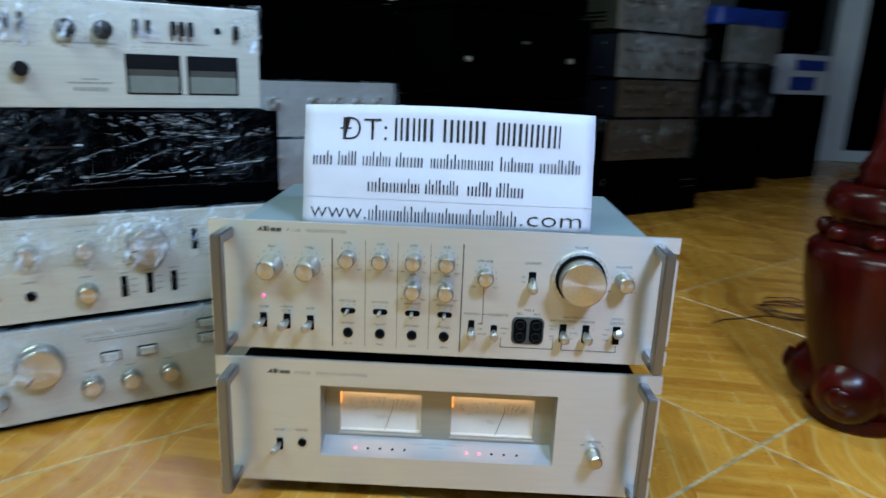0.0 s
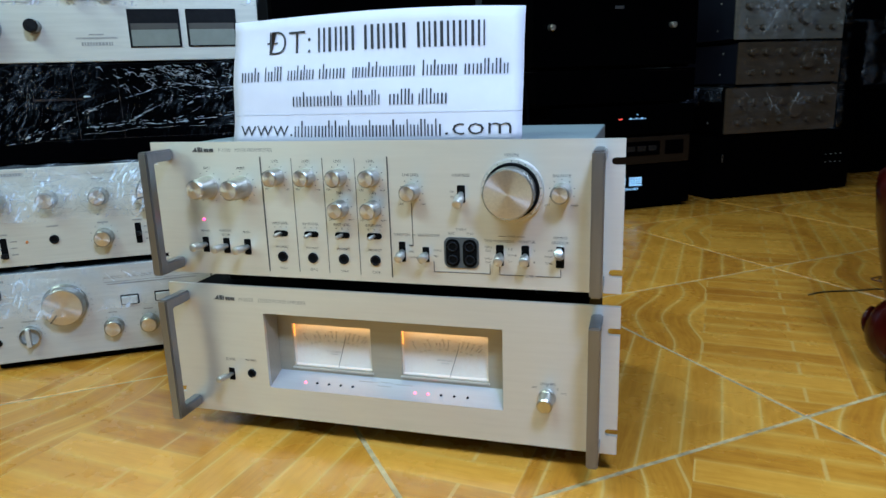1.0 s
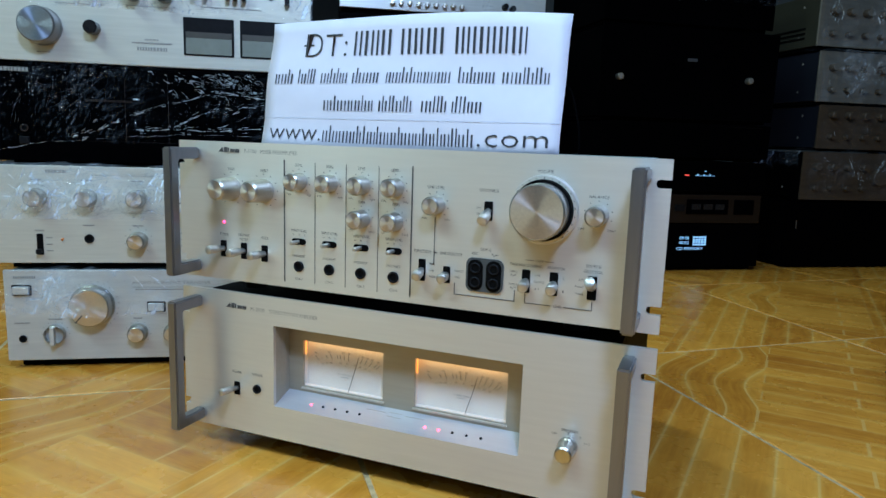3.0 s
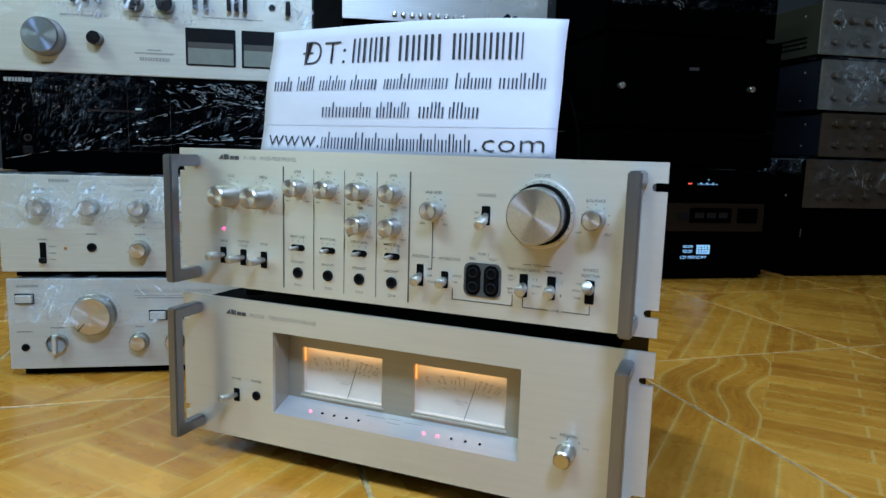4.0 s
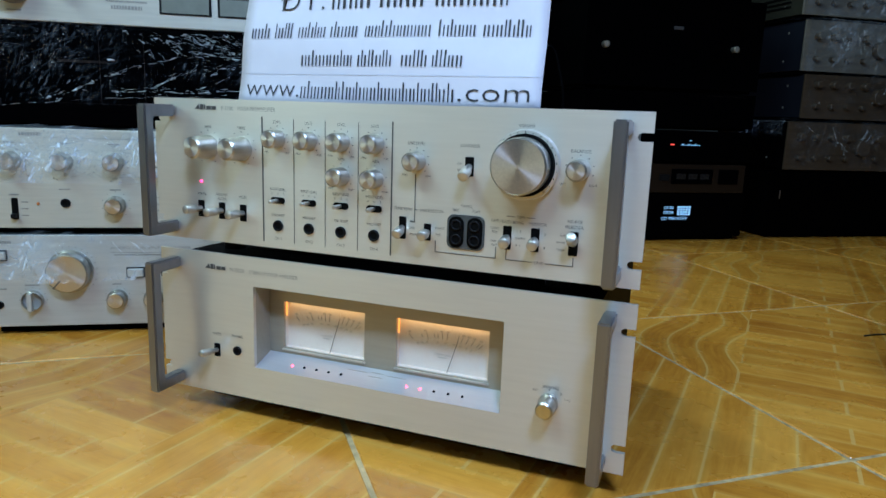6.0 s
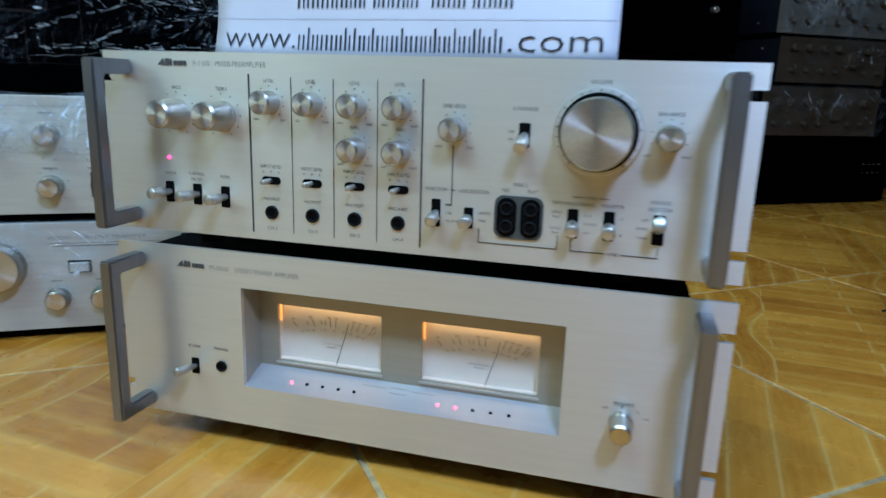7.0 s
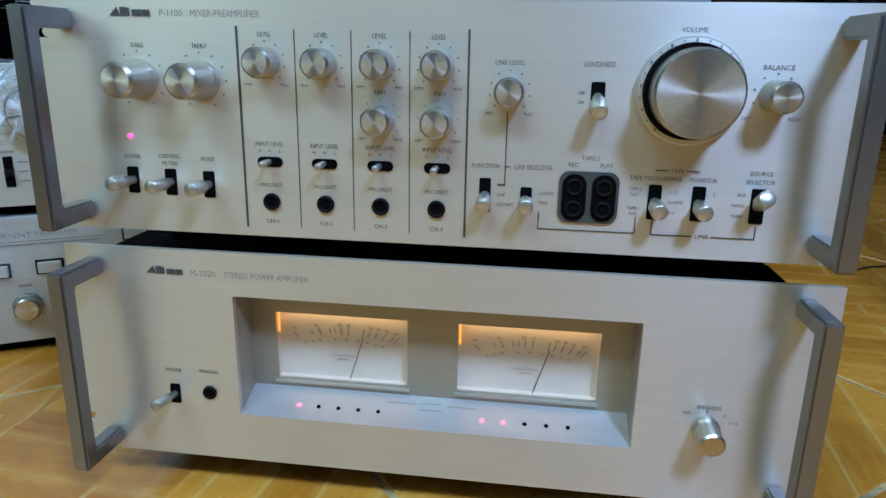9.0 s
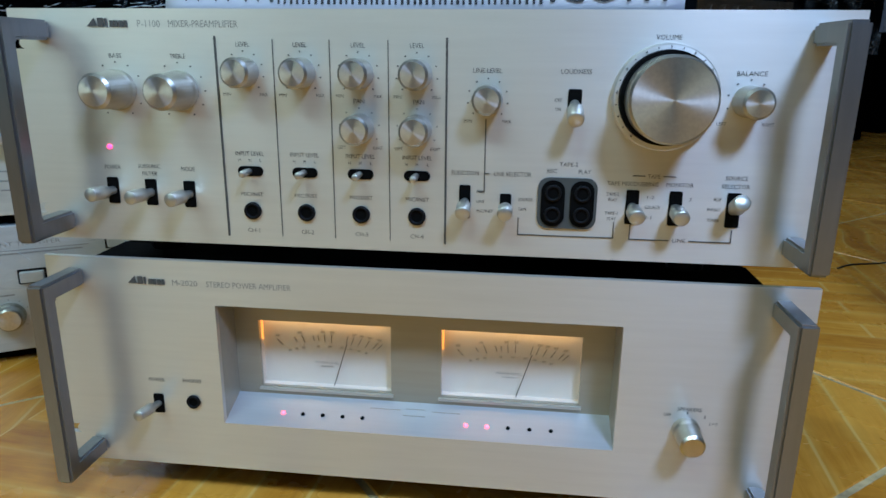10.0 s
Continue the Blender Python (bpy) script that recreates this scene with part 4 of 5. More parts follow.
# silver integrated amplifier at the bottom
ac, fp = unit("integrated_amplifier", LEFT, -0.005, 0.428, 0.013, 0.141, 0.30, SILVER, CASE, "pale silver amplifier in clear plastic wrap, bottom of a stack", group=STACK, feet=0.013)
knob(ac, 0.107, 0.091, 0.0275, 0.020, label="large silver volume knob", skirt=0.0295, mark=True, angle=-140)
bars(dial_marks(0.107, 0.091, 0.034, 21, -140, 140, 0.0012), INK_FAINT, fp, name="dial_scale")
for x in (0.1655, 0.2135, 0.2635):
    knob(ac, x, 0.0505, 0.0120, 0.016, label="small silver tone knob", skirt=0.0135)
    bars(dial_marks(x, 0.0505, 0.0165, 9, -130, 130, 0.001) + word_bars(x, 0.0715, 0.012, 0.0018, int(x * 1000)), INK_FAINT, fp, name="dial_scale")
sel = part("selector_knob", turned([(0.0125, -0.009), (0.0135, -0.008), (0.0135, 0.0)], 32), KNOB_SIDE, ac, "round knob with a grip bar", m=pose(0.0575, 0, 0.0505))
part("grip_bar", box(-0.0028, 0.0028, -0.017, -0.008, -0.0125, 0.0125, 0.001), SILVER, sel)
bars(dial_marks(0.0575, 0.0505, 0.0175, 7, -90, 90, 0.001) + word_bars(0.0575, 0.0715, 0.018, 0.0018, 4) + word_bars(0.0155, 0.0665, 0.020, 0.0018, 5), INK_FAINT, fp, name="dial_scale")
jack(ac, 0.0155, 0.0440, 0.0052)
for x, z in ((0.0175, 0.1130), (0.1910, 0.0880), (0.2370, 0.0890), (0.317, 0.117), (0.317, 0.095), (0.352, 0.117), (0.352, 0.095)):
    bt = part("button", box(x - 0.0105, x + 0.0105, -0.0055, 0.0, z - 0.0055, z + 0.0055, 0.0012), SILVER, ac, "flat silver push button")
    part("button_frame", plate(rounded(x - 0.0125, x + 0.0125, z - 0.0075, z + 0.0075, 0.001, 2), -0.0006, 0.0002), BLACK, bt)
lettering("AUDIO CURRENT TRANSFER", 0.2125, 0.1225, 0.0060, INK_FAINT, fp, width=0.106)
bars([(0.16, 0.29, 0.1160, 0.1166)] + word_bars(0.224, 0.1130, 0.12, 0.0016, 8), INK_FAINT, fp)
bars(word_bars(0.022, 0.131, 0.028, 0.0036, 3), INK_FAINT, fp)
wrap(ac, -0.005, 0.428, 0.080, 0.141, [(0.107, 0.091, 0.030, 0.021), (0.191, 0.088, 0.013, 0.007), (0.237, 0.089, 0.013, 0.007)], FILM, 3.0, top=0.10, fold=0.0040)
wrapped = [(ac, 0.0, 0.26, 0.095, 0.140, 3)]

# ivory-silver amplifier on it
dn, fp = unit("integrated_amplifier", LEFT, -0.009, 0.420, 0.1510, 0.284, 0.29, SILVER_WARM, CASE_DARK, "ivory silver amplifier in clear plastic wrap, second in a stack", group=STACK, feet=0.0100)
for x in (0.044, 0.107, 0.171):
    knob(dn, x, 0.2410, 0.0118, 0.020, label="small spun silver knob", skirt=0.0128)
    bars(dial_marks(x, 0.2410, 0.018, 11, -140, 140, 0.0012) + word_bars(x, 0.2650, 0.014, 0.0020, int(x * 999)), INK_FAINT, fp, name="dial_scale")
knob(dn, 0.1705, 0.1830, 0.0118, 0.020, label="small spun silver knob", skirt=0.0128)
bars(dial_marks(0.1705, 0.183, 0.018, 9, -140, 140, 0.0012) + word_bars(0.1705, 0.2035, 0.014, 0.0020, 6), INK_FAINT, fp, name="dial_scale")
knob(dn, 0.2460, 0.2405, 0.0260, 0.024, label="large spun silver volume knob", skirt=0.0275, mark=True, angle=-100)
bars(dial_marks(0.246, 0.2405, 0.0325, 21, -140, 140, 0.0014), INK_FAINT, fp, name="dial_scale")
jack(dn, 0.107, 0.1850, 0.0062)
for x, z, t in ((0.0445, 0.1770, -0.009), (0.2150, 0.1845, 0.0), (0.2470, 0.1855, 0.0), (0.2780, 0.1850, 0.004), (0.3080, 0.2420, -0.004)):
    sl = part("switch_slot", plate(rounded(x - 0.0040, x + 0.0040, z - 0.0145, z + 0.0145, 0.001, 2), -0.0008, 0.0002), HOLE, dn)
    part("switch_lever", box(x - 0.0030, x + 0.0030, -0.010, -0.0006, z + t - 0.003, z + t + 0.003, 0.001), BLACK, sl)
    bars(word_bars(x, z + 0.0190, 0.012, 0.0018, int(z * 999)) + word_bars(x + 0.012, z + 0.009, 0.008, 0.0014, 2) + word_bars(x + 0.012, z, 0.008, 0.0014, 3) + word_bars(x + 0.012, z - 0.009, 0.008, 0.0014, 4), INK_FAINT, fp)
part("indicator", turned([(0, -0.002), (0.0018, -0.0015), (0.002, 0.0)], 14), ORANGE, dn, "small orange indicator", smooth=True, m=pose(0.073, 0, 0.184))
bars(word_bars(0.069, 0.2765, 0.026, 0.0044, 8), INK_FAINT, fp, name="logo_mark")
bars([(0.085, 0.30, 0.2720, 0.2724), (0.14, 0.20, 0.2205, 0.2208)] + word_bars(0.107, 0.2035, 0.014, 0.0018, 9), INK_FAINT, fp)
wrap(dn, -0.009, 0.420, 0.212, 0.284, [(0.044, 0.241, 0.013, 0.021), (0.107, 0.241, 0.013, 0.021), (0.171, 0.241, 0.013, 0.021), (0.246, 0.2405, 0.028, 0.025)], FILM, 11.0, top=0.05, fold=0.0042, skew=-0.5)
wrapped.append((dn, 0.0, 0.30, 0.225, 0.283, 5))

# black wrapped deck
bk, fp = unit("black_stereo_unit", LEFT, 0.0, 0.430, 0.2900, 0.4165, 0.30, GLOSS_BLACK, CASE_DARK, "glossy black stereo unit wrapped in crumpled plastic, in a stack", "stereo unit", STACK, feet=0.005)
bars(word_bars(0.0255, 0.4085, 0.034, 0.0052, 2), INK_FAINT, fp, name="logo_mark")
bars([(0.10, 0.43, 0.3180, 0.3183), (0.16, 0.1604, 0.318, 0.412), (0.215, 0.2154, 0.318, 0.412)] + word_bars(0.14, 0.372, 0.06, 0.003, 3), BROWN, fp)
part("button", box(0.028, 0.040, -0.004, 0.0, 0.312, 0.322, 0.001), BLACK, bk)
jack(bk, 0.034, 0.333, 0.005, ring=BROWN)
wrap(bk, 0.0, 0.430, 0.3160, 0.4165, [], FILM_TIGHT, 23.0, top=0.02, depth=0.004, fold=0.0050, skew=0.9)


def film_strand(bm, rnd, path, width, y, gap=0.0, steps=10, seed=0.0):
    """A ridge of film in painted glint white along path, (x, z) on the front of a unit, uneven in width and broken by
    gaps.
    """
    last = None
    for a, b in zip(path, path[1:]):
        for k in range(steps):
            u = k / steps
            x, z = a[0] + (b[0] - a[0]) * u, a[1] + (b[1] - a[1]) * u
            n = noise.noise(Vector((x * 60, z * 60, seed)))
            wd = width * (0.20 + 2.4 * abs(noise.noise(Vector((x * 140, z * 140, seed + 3.0)))))
            z += n * 0.0022
            row = [bm.verts.new((x, y, z - wd / 2)), bm.verts.new((x, y - wd * 0.8, z + wd * 0.1)), bm.verts.new((x, y, z + wd / 2))]
            if last and rnd.random() > gap:
                for i in range(2):
                    bm.faces.new((last[i], row[i], row[i + 1], last[i + 1]))
            last = row


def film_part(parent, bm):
    # the white of these strands stands in for lamp glints on the wrap
    ob = tagged(part("film_fold", bm, FILM_GLINT, parent), "white strands standing in for glints on the plastic wrap", kind="stuff")
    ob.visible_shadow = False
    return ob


def film_flecks(parent, x0, x1, z0, z1, y, count, longest, width, seed, lean=0.35):
    """Scattered short creases coloured white as glints, in loose clusters, mostly upright."""
    rnd = random.Random(seed)
    bm = bmesh.new()
    while count > 0:
        cx, cz, way = rnd.uniform(x0, x1), rnd.uniform(z0, z1), rnd.gauss(lean, 0.5)
        for k in range(rnd.randint(2, 6)):
            x, z = cx + rnd.gauss(0, 0.012), cz + rnd.gauss(0, 0.010)
            run = longest * rnd.uniform(0.15, 1.0) ** 2
            mid = (x + run * 0.5 * way + rnd.uniform(-0.1, 0.1) * run, z - run * 0.5)
            if x0 < x < x1 and z0 < z < z1 and x0 < x + run * way < x1 and z - run > z0:
                film_strand(bm, rnd, [(x, z), mid, (x + run * way, z - run)], width * rnd.uniform(0.4, 1.2), y, 0.12, 4, seed)
            count -= 1
    return film_part(parent, bm)


def film_folds(parent, seed):
    """White strands for the glints of tight film: long gathered folds, a fan of pulled lines and clusters of short
    flecks.
    """
    rnd = random.Random(seed)
    bm = bmesh.new()
    y = -0.0085

    def strand(path, width, gap=0.0, steps=10):
        film_strand(bm, rnd, path, width, y, gap, steps, seed)

    # gathered folds that run up from the lower edge, each with short creases beside it
    for path, width, gap in (([(0.085, 0.324), (0.124, 0.331), (0.171, 0.355), (0.237, 0.376), (0.290, 0.390), (0.343, 0.381), (0.42, 0.386)], 0.0009, 0.45),
                             ([(0.178, 0.333), (0.228, 0.338), (0.274, 0.336), (0.343, 0.343), (0.42, 0.350)], 0.0012, 0.35),
                             ([(0.224, 0.340), (0.250, 0.354), (0.283, 0.367), (0.343, 0.373), (0.42, 0.396)], 0.0008, 0.5)):
        strand(path, width, gap, 14)
        strand([(x + 0.004, z + 0.0035) for x, z in path], width * 0.4, 0.6, 14)
        for a, b in zip(path, path[1:]):
            for k in range(9):
                u = rnd.random()
                x, z, run = a[0] + (b[0] - a[0]) * u, a[1] + (b[1] - a[1]) * u + rnd.gauss(0, 0.003), rnd.uniform(0.002, 0.010)
                strand([(x, z), (x + run, z + run * rnd.uniform(-0.3, 0.9))], rnd.uniform(0.0003, 0.0009), 0.15, 4)
    strand([(0.270, 0.337), (0.310, 0.352), (0.350, 0.372)], 0.0006, 0.4)
    strand([(0.0, 0.303), (0.063, 0.3157), (0.229, 0.330), (0.42, 0.332)], 0.0003, 0.35, 16)
    for x in (0.1755, 0.2242):
        strand([(x, 0.334), (x + 0.002, 0.409)], 0.0003, 0.45, 16)
    # a fan of fine pulled lines
    for k in range(46):
        x = rnd.uniform(0.02, 0.14) if k < 26 else rnd.uniform(0.17, 0.30)
        z, run = rnd.uniform(0.330, 0.365), rnd.uniform(0.015, 0.045)
        strand([(x, z), (x + run * rnd.uniform(0.15, 0.45), z + run)], rnd.uniform(0.00012, 0.0003), 0.5)
    # tiny glints as white flecks along steep lines
    for line in range(17):
        x, z = 0.020 + 0.0068 * line + rnd.uniform(-0.004, 0.004), 0.413 - rnd.uniform(0.0, 0.008)
        while z > 0.338 + 0.04 * rnd.random():
            run = rnd.uniform(0.0010, 0.0038)
            strand([(x, z), (x + run * rnd.uniform(0.3, 1.0), z + run * rnd.uniform(-0.4, 1.0))], rnd.uniform(0.0003, 0.0008), 0.0, 3)
            step = rnd.uniform(0.0020, 0.0100)
            x, z = x - step * 0.34 + rnd.uniform(-0.003, 0.003), z - step
    # a bunched patch at the upper edge
    for k in range(130):
        x, z = rnd.gauss(0.290, 0.042), 0.413 - abs(rnd.gauss(0, 0.014))
        if 0.19 < x < 0.42:
            run = rnd.uniform(0.002, 0.013)
            strand([(x, z), (x + run * 0.5, z - run * rnd.uniform(-0.3, 0.4)), (x + run, z - run * rnd.uniform(0.1, 0.9))], rnd.uniform(0.0002, 0.0011), 0.12, 4)
    for x, z in ((0.098, 0.326), (0.110, 0.322), (0.124, 0.345), (0.179, 0.333), (0.345, 0.366), (0.305, 0.362), (0.318, 0.394), (0.36, 0.395), (0.176, 0.372)):
        for k in range(3):
            strand([(x + rnd.uniform(-0.004, 0.004), z + rnd.uniform(-0.003, 0.003)), (x + rnd.uniform(0.002, 0.007), z + rnd.uniform(0, 0.005))], 0.0014, 0.0, 5)
    return film_part(parent, bm)


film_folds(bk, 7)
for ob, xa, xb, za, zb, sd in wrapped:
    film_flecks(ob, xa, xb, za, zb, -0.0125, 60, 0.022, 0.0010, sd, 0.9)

# upside-down tape deck with two meters
tc, fp = unit("cassette_deck", LEFT, -0.045, 0.406, 0.4200, 0.549, 0.26, SILVER_WARM, CASE_DARK, "ivory cassette deck with two meters, upside down on a stack", "cassette deck", STACK, feet=0.0032)
METER_GREY = surface("grey_meter_card", (0.13, 0.14, 0.11), (0.19, 0.20, 0.165), 0.5)
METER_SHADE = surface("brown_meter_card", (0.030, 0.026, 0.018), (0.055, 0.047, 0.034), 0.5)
for a, b in ((0.2375, 0.3030), (0.3110, 0.3765)):
    mt = part("meter", plate(rounded(a, b, 0.4370, 0.4865, 0.001, 2), -0.0012, 0.0002), BLACK, tc, "dark framed level meter")
    part("meter_face", box(a + 0.003, b - 0.003, -0.0018, -0.0010, 0.4390, 0.4600), METER_GREY, mt)
    part("meter_shade", box(a + 0.003, b - 0.003, -0.0018, -0.0010, 0.4602, 0.4680), METER_SHADE, mt)
knob(tc, 0.0630, 0.4640, 0.0235, 0.024, label="large blue-grey spun knob", skirt=0.0245, face=spun_metal("blue_spun_face", (0.48, 0.53, 0.60), 0.3), side=HANDLE)
knob(tc, 0.1250, 0.4650, 0.0090, 0.018, label="small dark knob", side=DARK_GLOSS, face=DARK_GLOSS)
for x in (0.175, 0.2145):
    knob(tc, x, 0.5130, 0.0112, 0.020, label="dark round knob", side=DARK_GLOSS, face=DARK_GLOSS)
for x in (0.100, 0.115, 0.130, 0.252, 0.266, 0.296, 0.306, 0.317):
    lv = part("switch_lever", box(x - 0.0028, x + 0.0028, -0.012, 0.0, 0.510, 0.528, 0.001), DARK_GLOSS, tc)
jack(tc, 0.352, 0.5190, 0.0045)
part("switch_lever", box(0.3710, 0.3770, -0.012, 0.0, 0.509, 0.527, 0.001), BLACK, tc)
bars(word_bars(0.197, 0.4425, 0.038, 0.0046, 4), INK_FAINT, fp, name="logo_mark")
bars(word_bars(0.197, 0.4500, 0.050, 0.0020, 5) + word_bars(0.197, 0.4545, 0.018, 0.0018, 6) + word_bars(0.197, 0.497, 0.06, 0.0014, 7) + word_bars(0.30, 0.501, 0.08, 0.0014, 8) + word_bars(0.063, 0.432, 0.016, 0.0018, 9) + word_bars(0.11, 0.495, 0.06, 0.0014, 10), INK_FAINT, fp)
wrap(tc, -0.045, 0.406, 0.4900, 0.549, [(0.175, 0.513, 0.012, 0.022), (0.2145, 0.513, 0.012, 0.022), (0.115, 0.519, 0.02, 0.014), (0.26, 0.519, 0.015, 0.014), (0.306, 0.519, 0.018, 0.014), (0.374, 0.518, 0.01, 0.014)], FILM, 31.0, top=0.03, fold=0.004)
tp, fp = unit("black_stereo_unit", LEFT, -0.03, 0.41, 0.556, 0.690, 0.28, GLOSS_BLACK, CASE_DARK, "glossy black stereo unit on top of a stack", "stereo unit", STACK, feet=0.007)

# ---- stack behind the sign ----
MID = pose(-0.625, 0.972, 0, 0, 0, 32)
MGROUP = "units of the middle stack"
W = 0.53
s, fp = unit("black_stereo_unit", MID, 0, W, 0.012, 0.150, 0.32, GLOSS_BLACK, CASE_DARK, "black stereo unit at the bottom of a dark stack", "stereo unit", MGROUP, feet=0.012)
for z0, z1, sd in ((0.158, 0.288, 41.0), (0.296, 0.436, 47.0)):
    s, fp = unit("stereo_receiver", MID, 0, W, z0, z1, 0.32, SILVER, CASE_DARK, "silver stereo receiver in cloudy plastic wrap, in a dark stack", "receiver", MGROUP)
    for x in (0.05, 0.12, 0.19, 0.30, 0.36, 0.42, 0.48):
        knob(s, x, z0 + 0.085, 0.016, 0.018, label="small silver knob")
        knob(s, x, z0 + 0.035, 0.010, 0.014, label="small silver knob")
    wrap(s, 0, W, z0, z1, [], FILM_BLUE, sd, depth=0.021, fold=0.006)
s, fp = unit("stereo_receiver", MID, 0, W, 0.446, 0.640, 0.32, GLOSS_BLACK, CASE_DARK, "large glossy black receiver in a dark stack", "receiver", MGROUP)
bars([(0.020, 0.024, 0.6215, 0.6255)] + word_bars(0.039, 0.6235, 0.024, 0.0034, 3), CARTON, fp, name="logo_mark")
s, fp = unit("stereo_receiver", MID, 0, W, 0.652, 0.800, 0.32, SILVER, CASE_DARK, "silver stereo receiver with many small knobs, on a dark stack", "receiver", MGROUP)
for k in range(9):
    knob(s, 0.13 + 0.022 * k, 0.668, 0.006, 0.016, label="small silver knob")
knob(s, 0.44, 0.672, 0.008, 0.016, side=BLACK, face=BLACK)
knob(s, 0.42, 0.676, 0.008, 0.016, side=BLACK, face=BLACK)
wrap(s, 0.36, W, 0.652, 0.800, [], FILM, 53.0, depth=0.018, fold=0.006)

# ---- black component stack ----
REAR = pose(0.05, 1.29, 0, 0, 0, 34)
RGROUP = "units of the rear black stack"
s, fp = unit("disc_player", REAR, -0.03, 0.425, 0.012, 0.130, 0.34, GLOSS_BLACK, CASE_DARK, "black disc player with a lit pale blue display, on the floor", "disc player", RGROUP, feet=0.012)
rows = []
for k in range(5):
    for j in range(4):
        rows.append((0.2190 + 0.0084 * k, 0.2252 + 0.0084 * k, 0.0720 + 0.0066 * j, 0.0768 + 0.0066 * j))
bars(rows, DISPLAY, fp, name="display_grid")
for z in (0.0920, 0.0790):
    lettering("00:00", 0.1920, z, 0.0120, DISPLAY, fp, width=0.029)
lettering("CD MEMORY", 0.2105, 0.0625, 0.0110, DISPLAY, fp, width=0.080)
s, fp = unit("cassette_deck", REAR, -0.02, 0.418, 0.134, 0.211, 0.30, BROWN, CASE_DARK, "dark bronze cassette deck with a black tape door", "cassette deck", RGROUP, feet=0.003)
part("tape_door", box(0.19, 0.315, -0.004, 0.0, 0.158, 0.198, 0.001), GLOSS_BLACK, s, "black tape door")
part("meter", box(0.335, 0.395, -0.004, 0.0, 0.158, 0.198, 0.001), GLOSS_BLACK, s, "black meter window")
part("tape_button", box(0.155, 0.182, -0.005, 0.0, 0.166, 0.183, 0.001), BLACK, s)
for k in range(3):
    part("tape_window", box(0.203 + 0.036 * k, 0.231 + 0.036 * k, -0.0052, -0.0042, 0.171, 0.186), DARK_GLOSS, s)
s, fp = unit("tuner", REAR, -0.03, 0.425, 0.219, 0.300, 0.32, GLOSS_BLACK, CASE_DARK, "black tuner with a faint lit display, in a black stack", "tuner", RGROUP)
bars([(0.208 + 0.0062 * k, 0.2118 + 0.0062 * k, 0.2618, 0.2628 + 0.0034 * (k % 3 == 1)) for k in range(10)] + [(0.236, 0.241, 0.2735, 0.2755)], DISPLAY, fp, name="display_digits")
bars([(0.178, 0.190, 0.2620, 0.2645)], DISPLAY_RED, fp, name="display_digits")
s, fp = unit("black_stereo_unit", REAR, -0.075, 0.425, 0.310, 0.400, 0.36, GLOSS_BLACK, CASE_DARK, "plain black stereo unit in a black stack", "stereo unit", RGROUP)
bars([(0.27, 0.40, 0.3935, 0.3941)], BROWN, fp)
s, fp = unit("black_stereo_unit", REAR, -0.085, 0.425, 0.410, 0.640, 0.38, GLOSS_BLACK, CASE_DARK, "large black amplifier with two small bright knobs", "amplifier", RGROUP)
for x, z in ((-0.036, 0.510), (0.338, 0.516)):
    knob(s, x, z, 0.0085, 0.016, label="small bright knob")
part("badge", box(0.156, 0.184, -0.001, 0.0, 0.558, 0.566), HANDLE, s, "small grey maker's badge")
s, fp = unit("black_stereo_unit", REAR, -0.085, 0.40, 0.650, 0.800, 0.38, GLOSS_BLACK, CASE_DARK, "black stereo unit on top of a black stack", "stereo unit", RGROUP)
wrap(s, -0.085, 0.40, 0.712, 0.800, [], FILM_TIGHT, 61.0, fold=0.006)
film_flecks(s, -0.08, 0.14, 0.705, 0.79, -0.011, 70, 0.030, 0.0011, 62)

# ---- wrapped amplifiers at the back ----
BACK = pose(0.50, 1.63, 0, 0, 0, 33)
BGROUP = "units of the wrapped back stack"
s, fp = unit("loudspeaker", BACK, -0.035, 0.50, 0.006, 0.192, 0.36, GLOSS_BLACK, CASE_DARK, "low black cabinet under a stack of wrapped amplifiers", "cabinet", BGROUP, feet=0.006)
bars([(0.0, 0.003, 0.115, 0.14)], HANDLE, fp)
bars([(0.40 + 0.02 * k, 0.403 + 0.02 * k, z, z + 0.003) for k in range(4) for z in (0.09, 0.115)], INK_FAINT, fp)
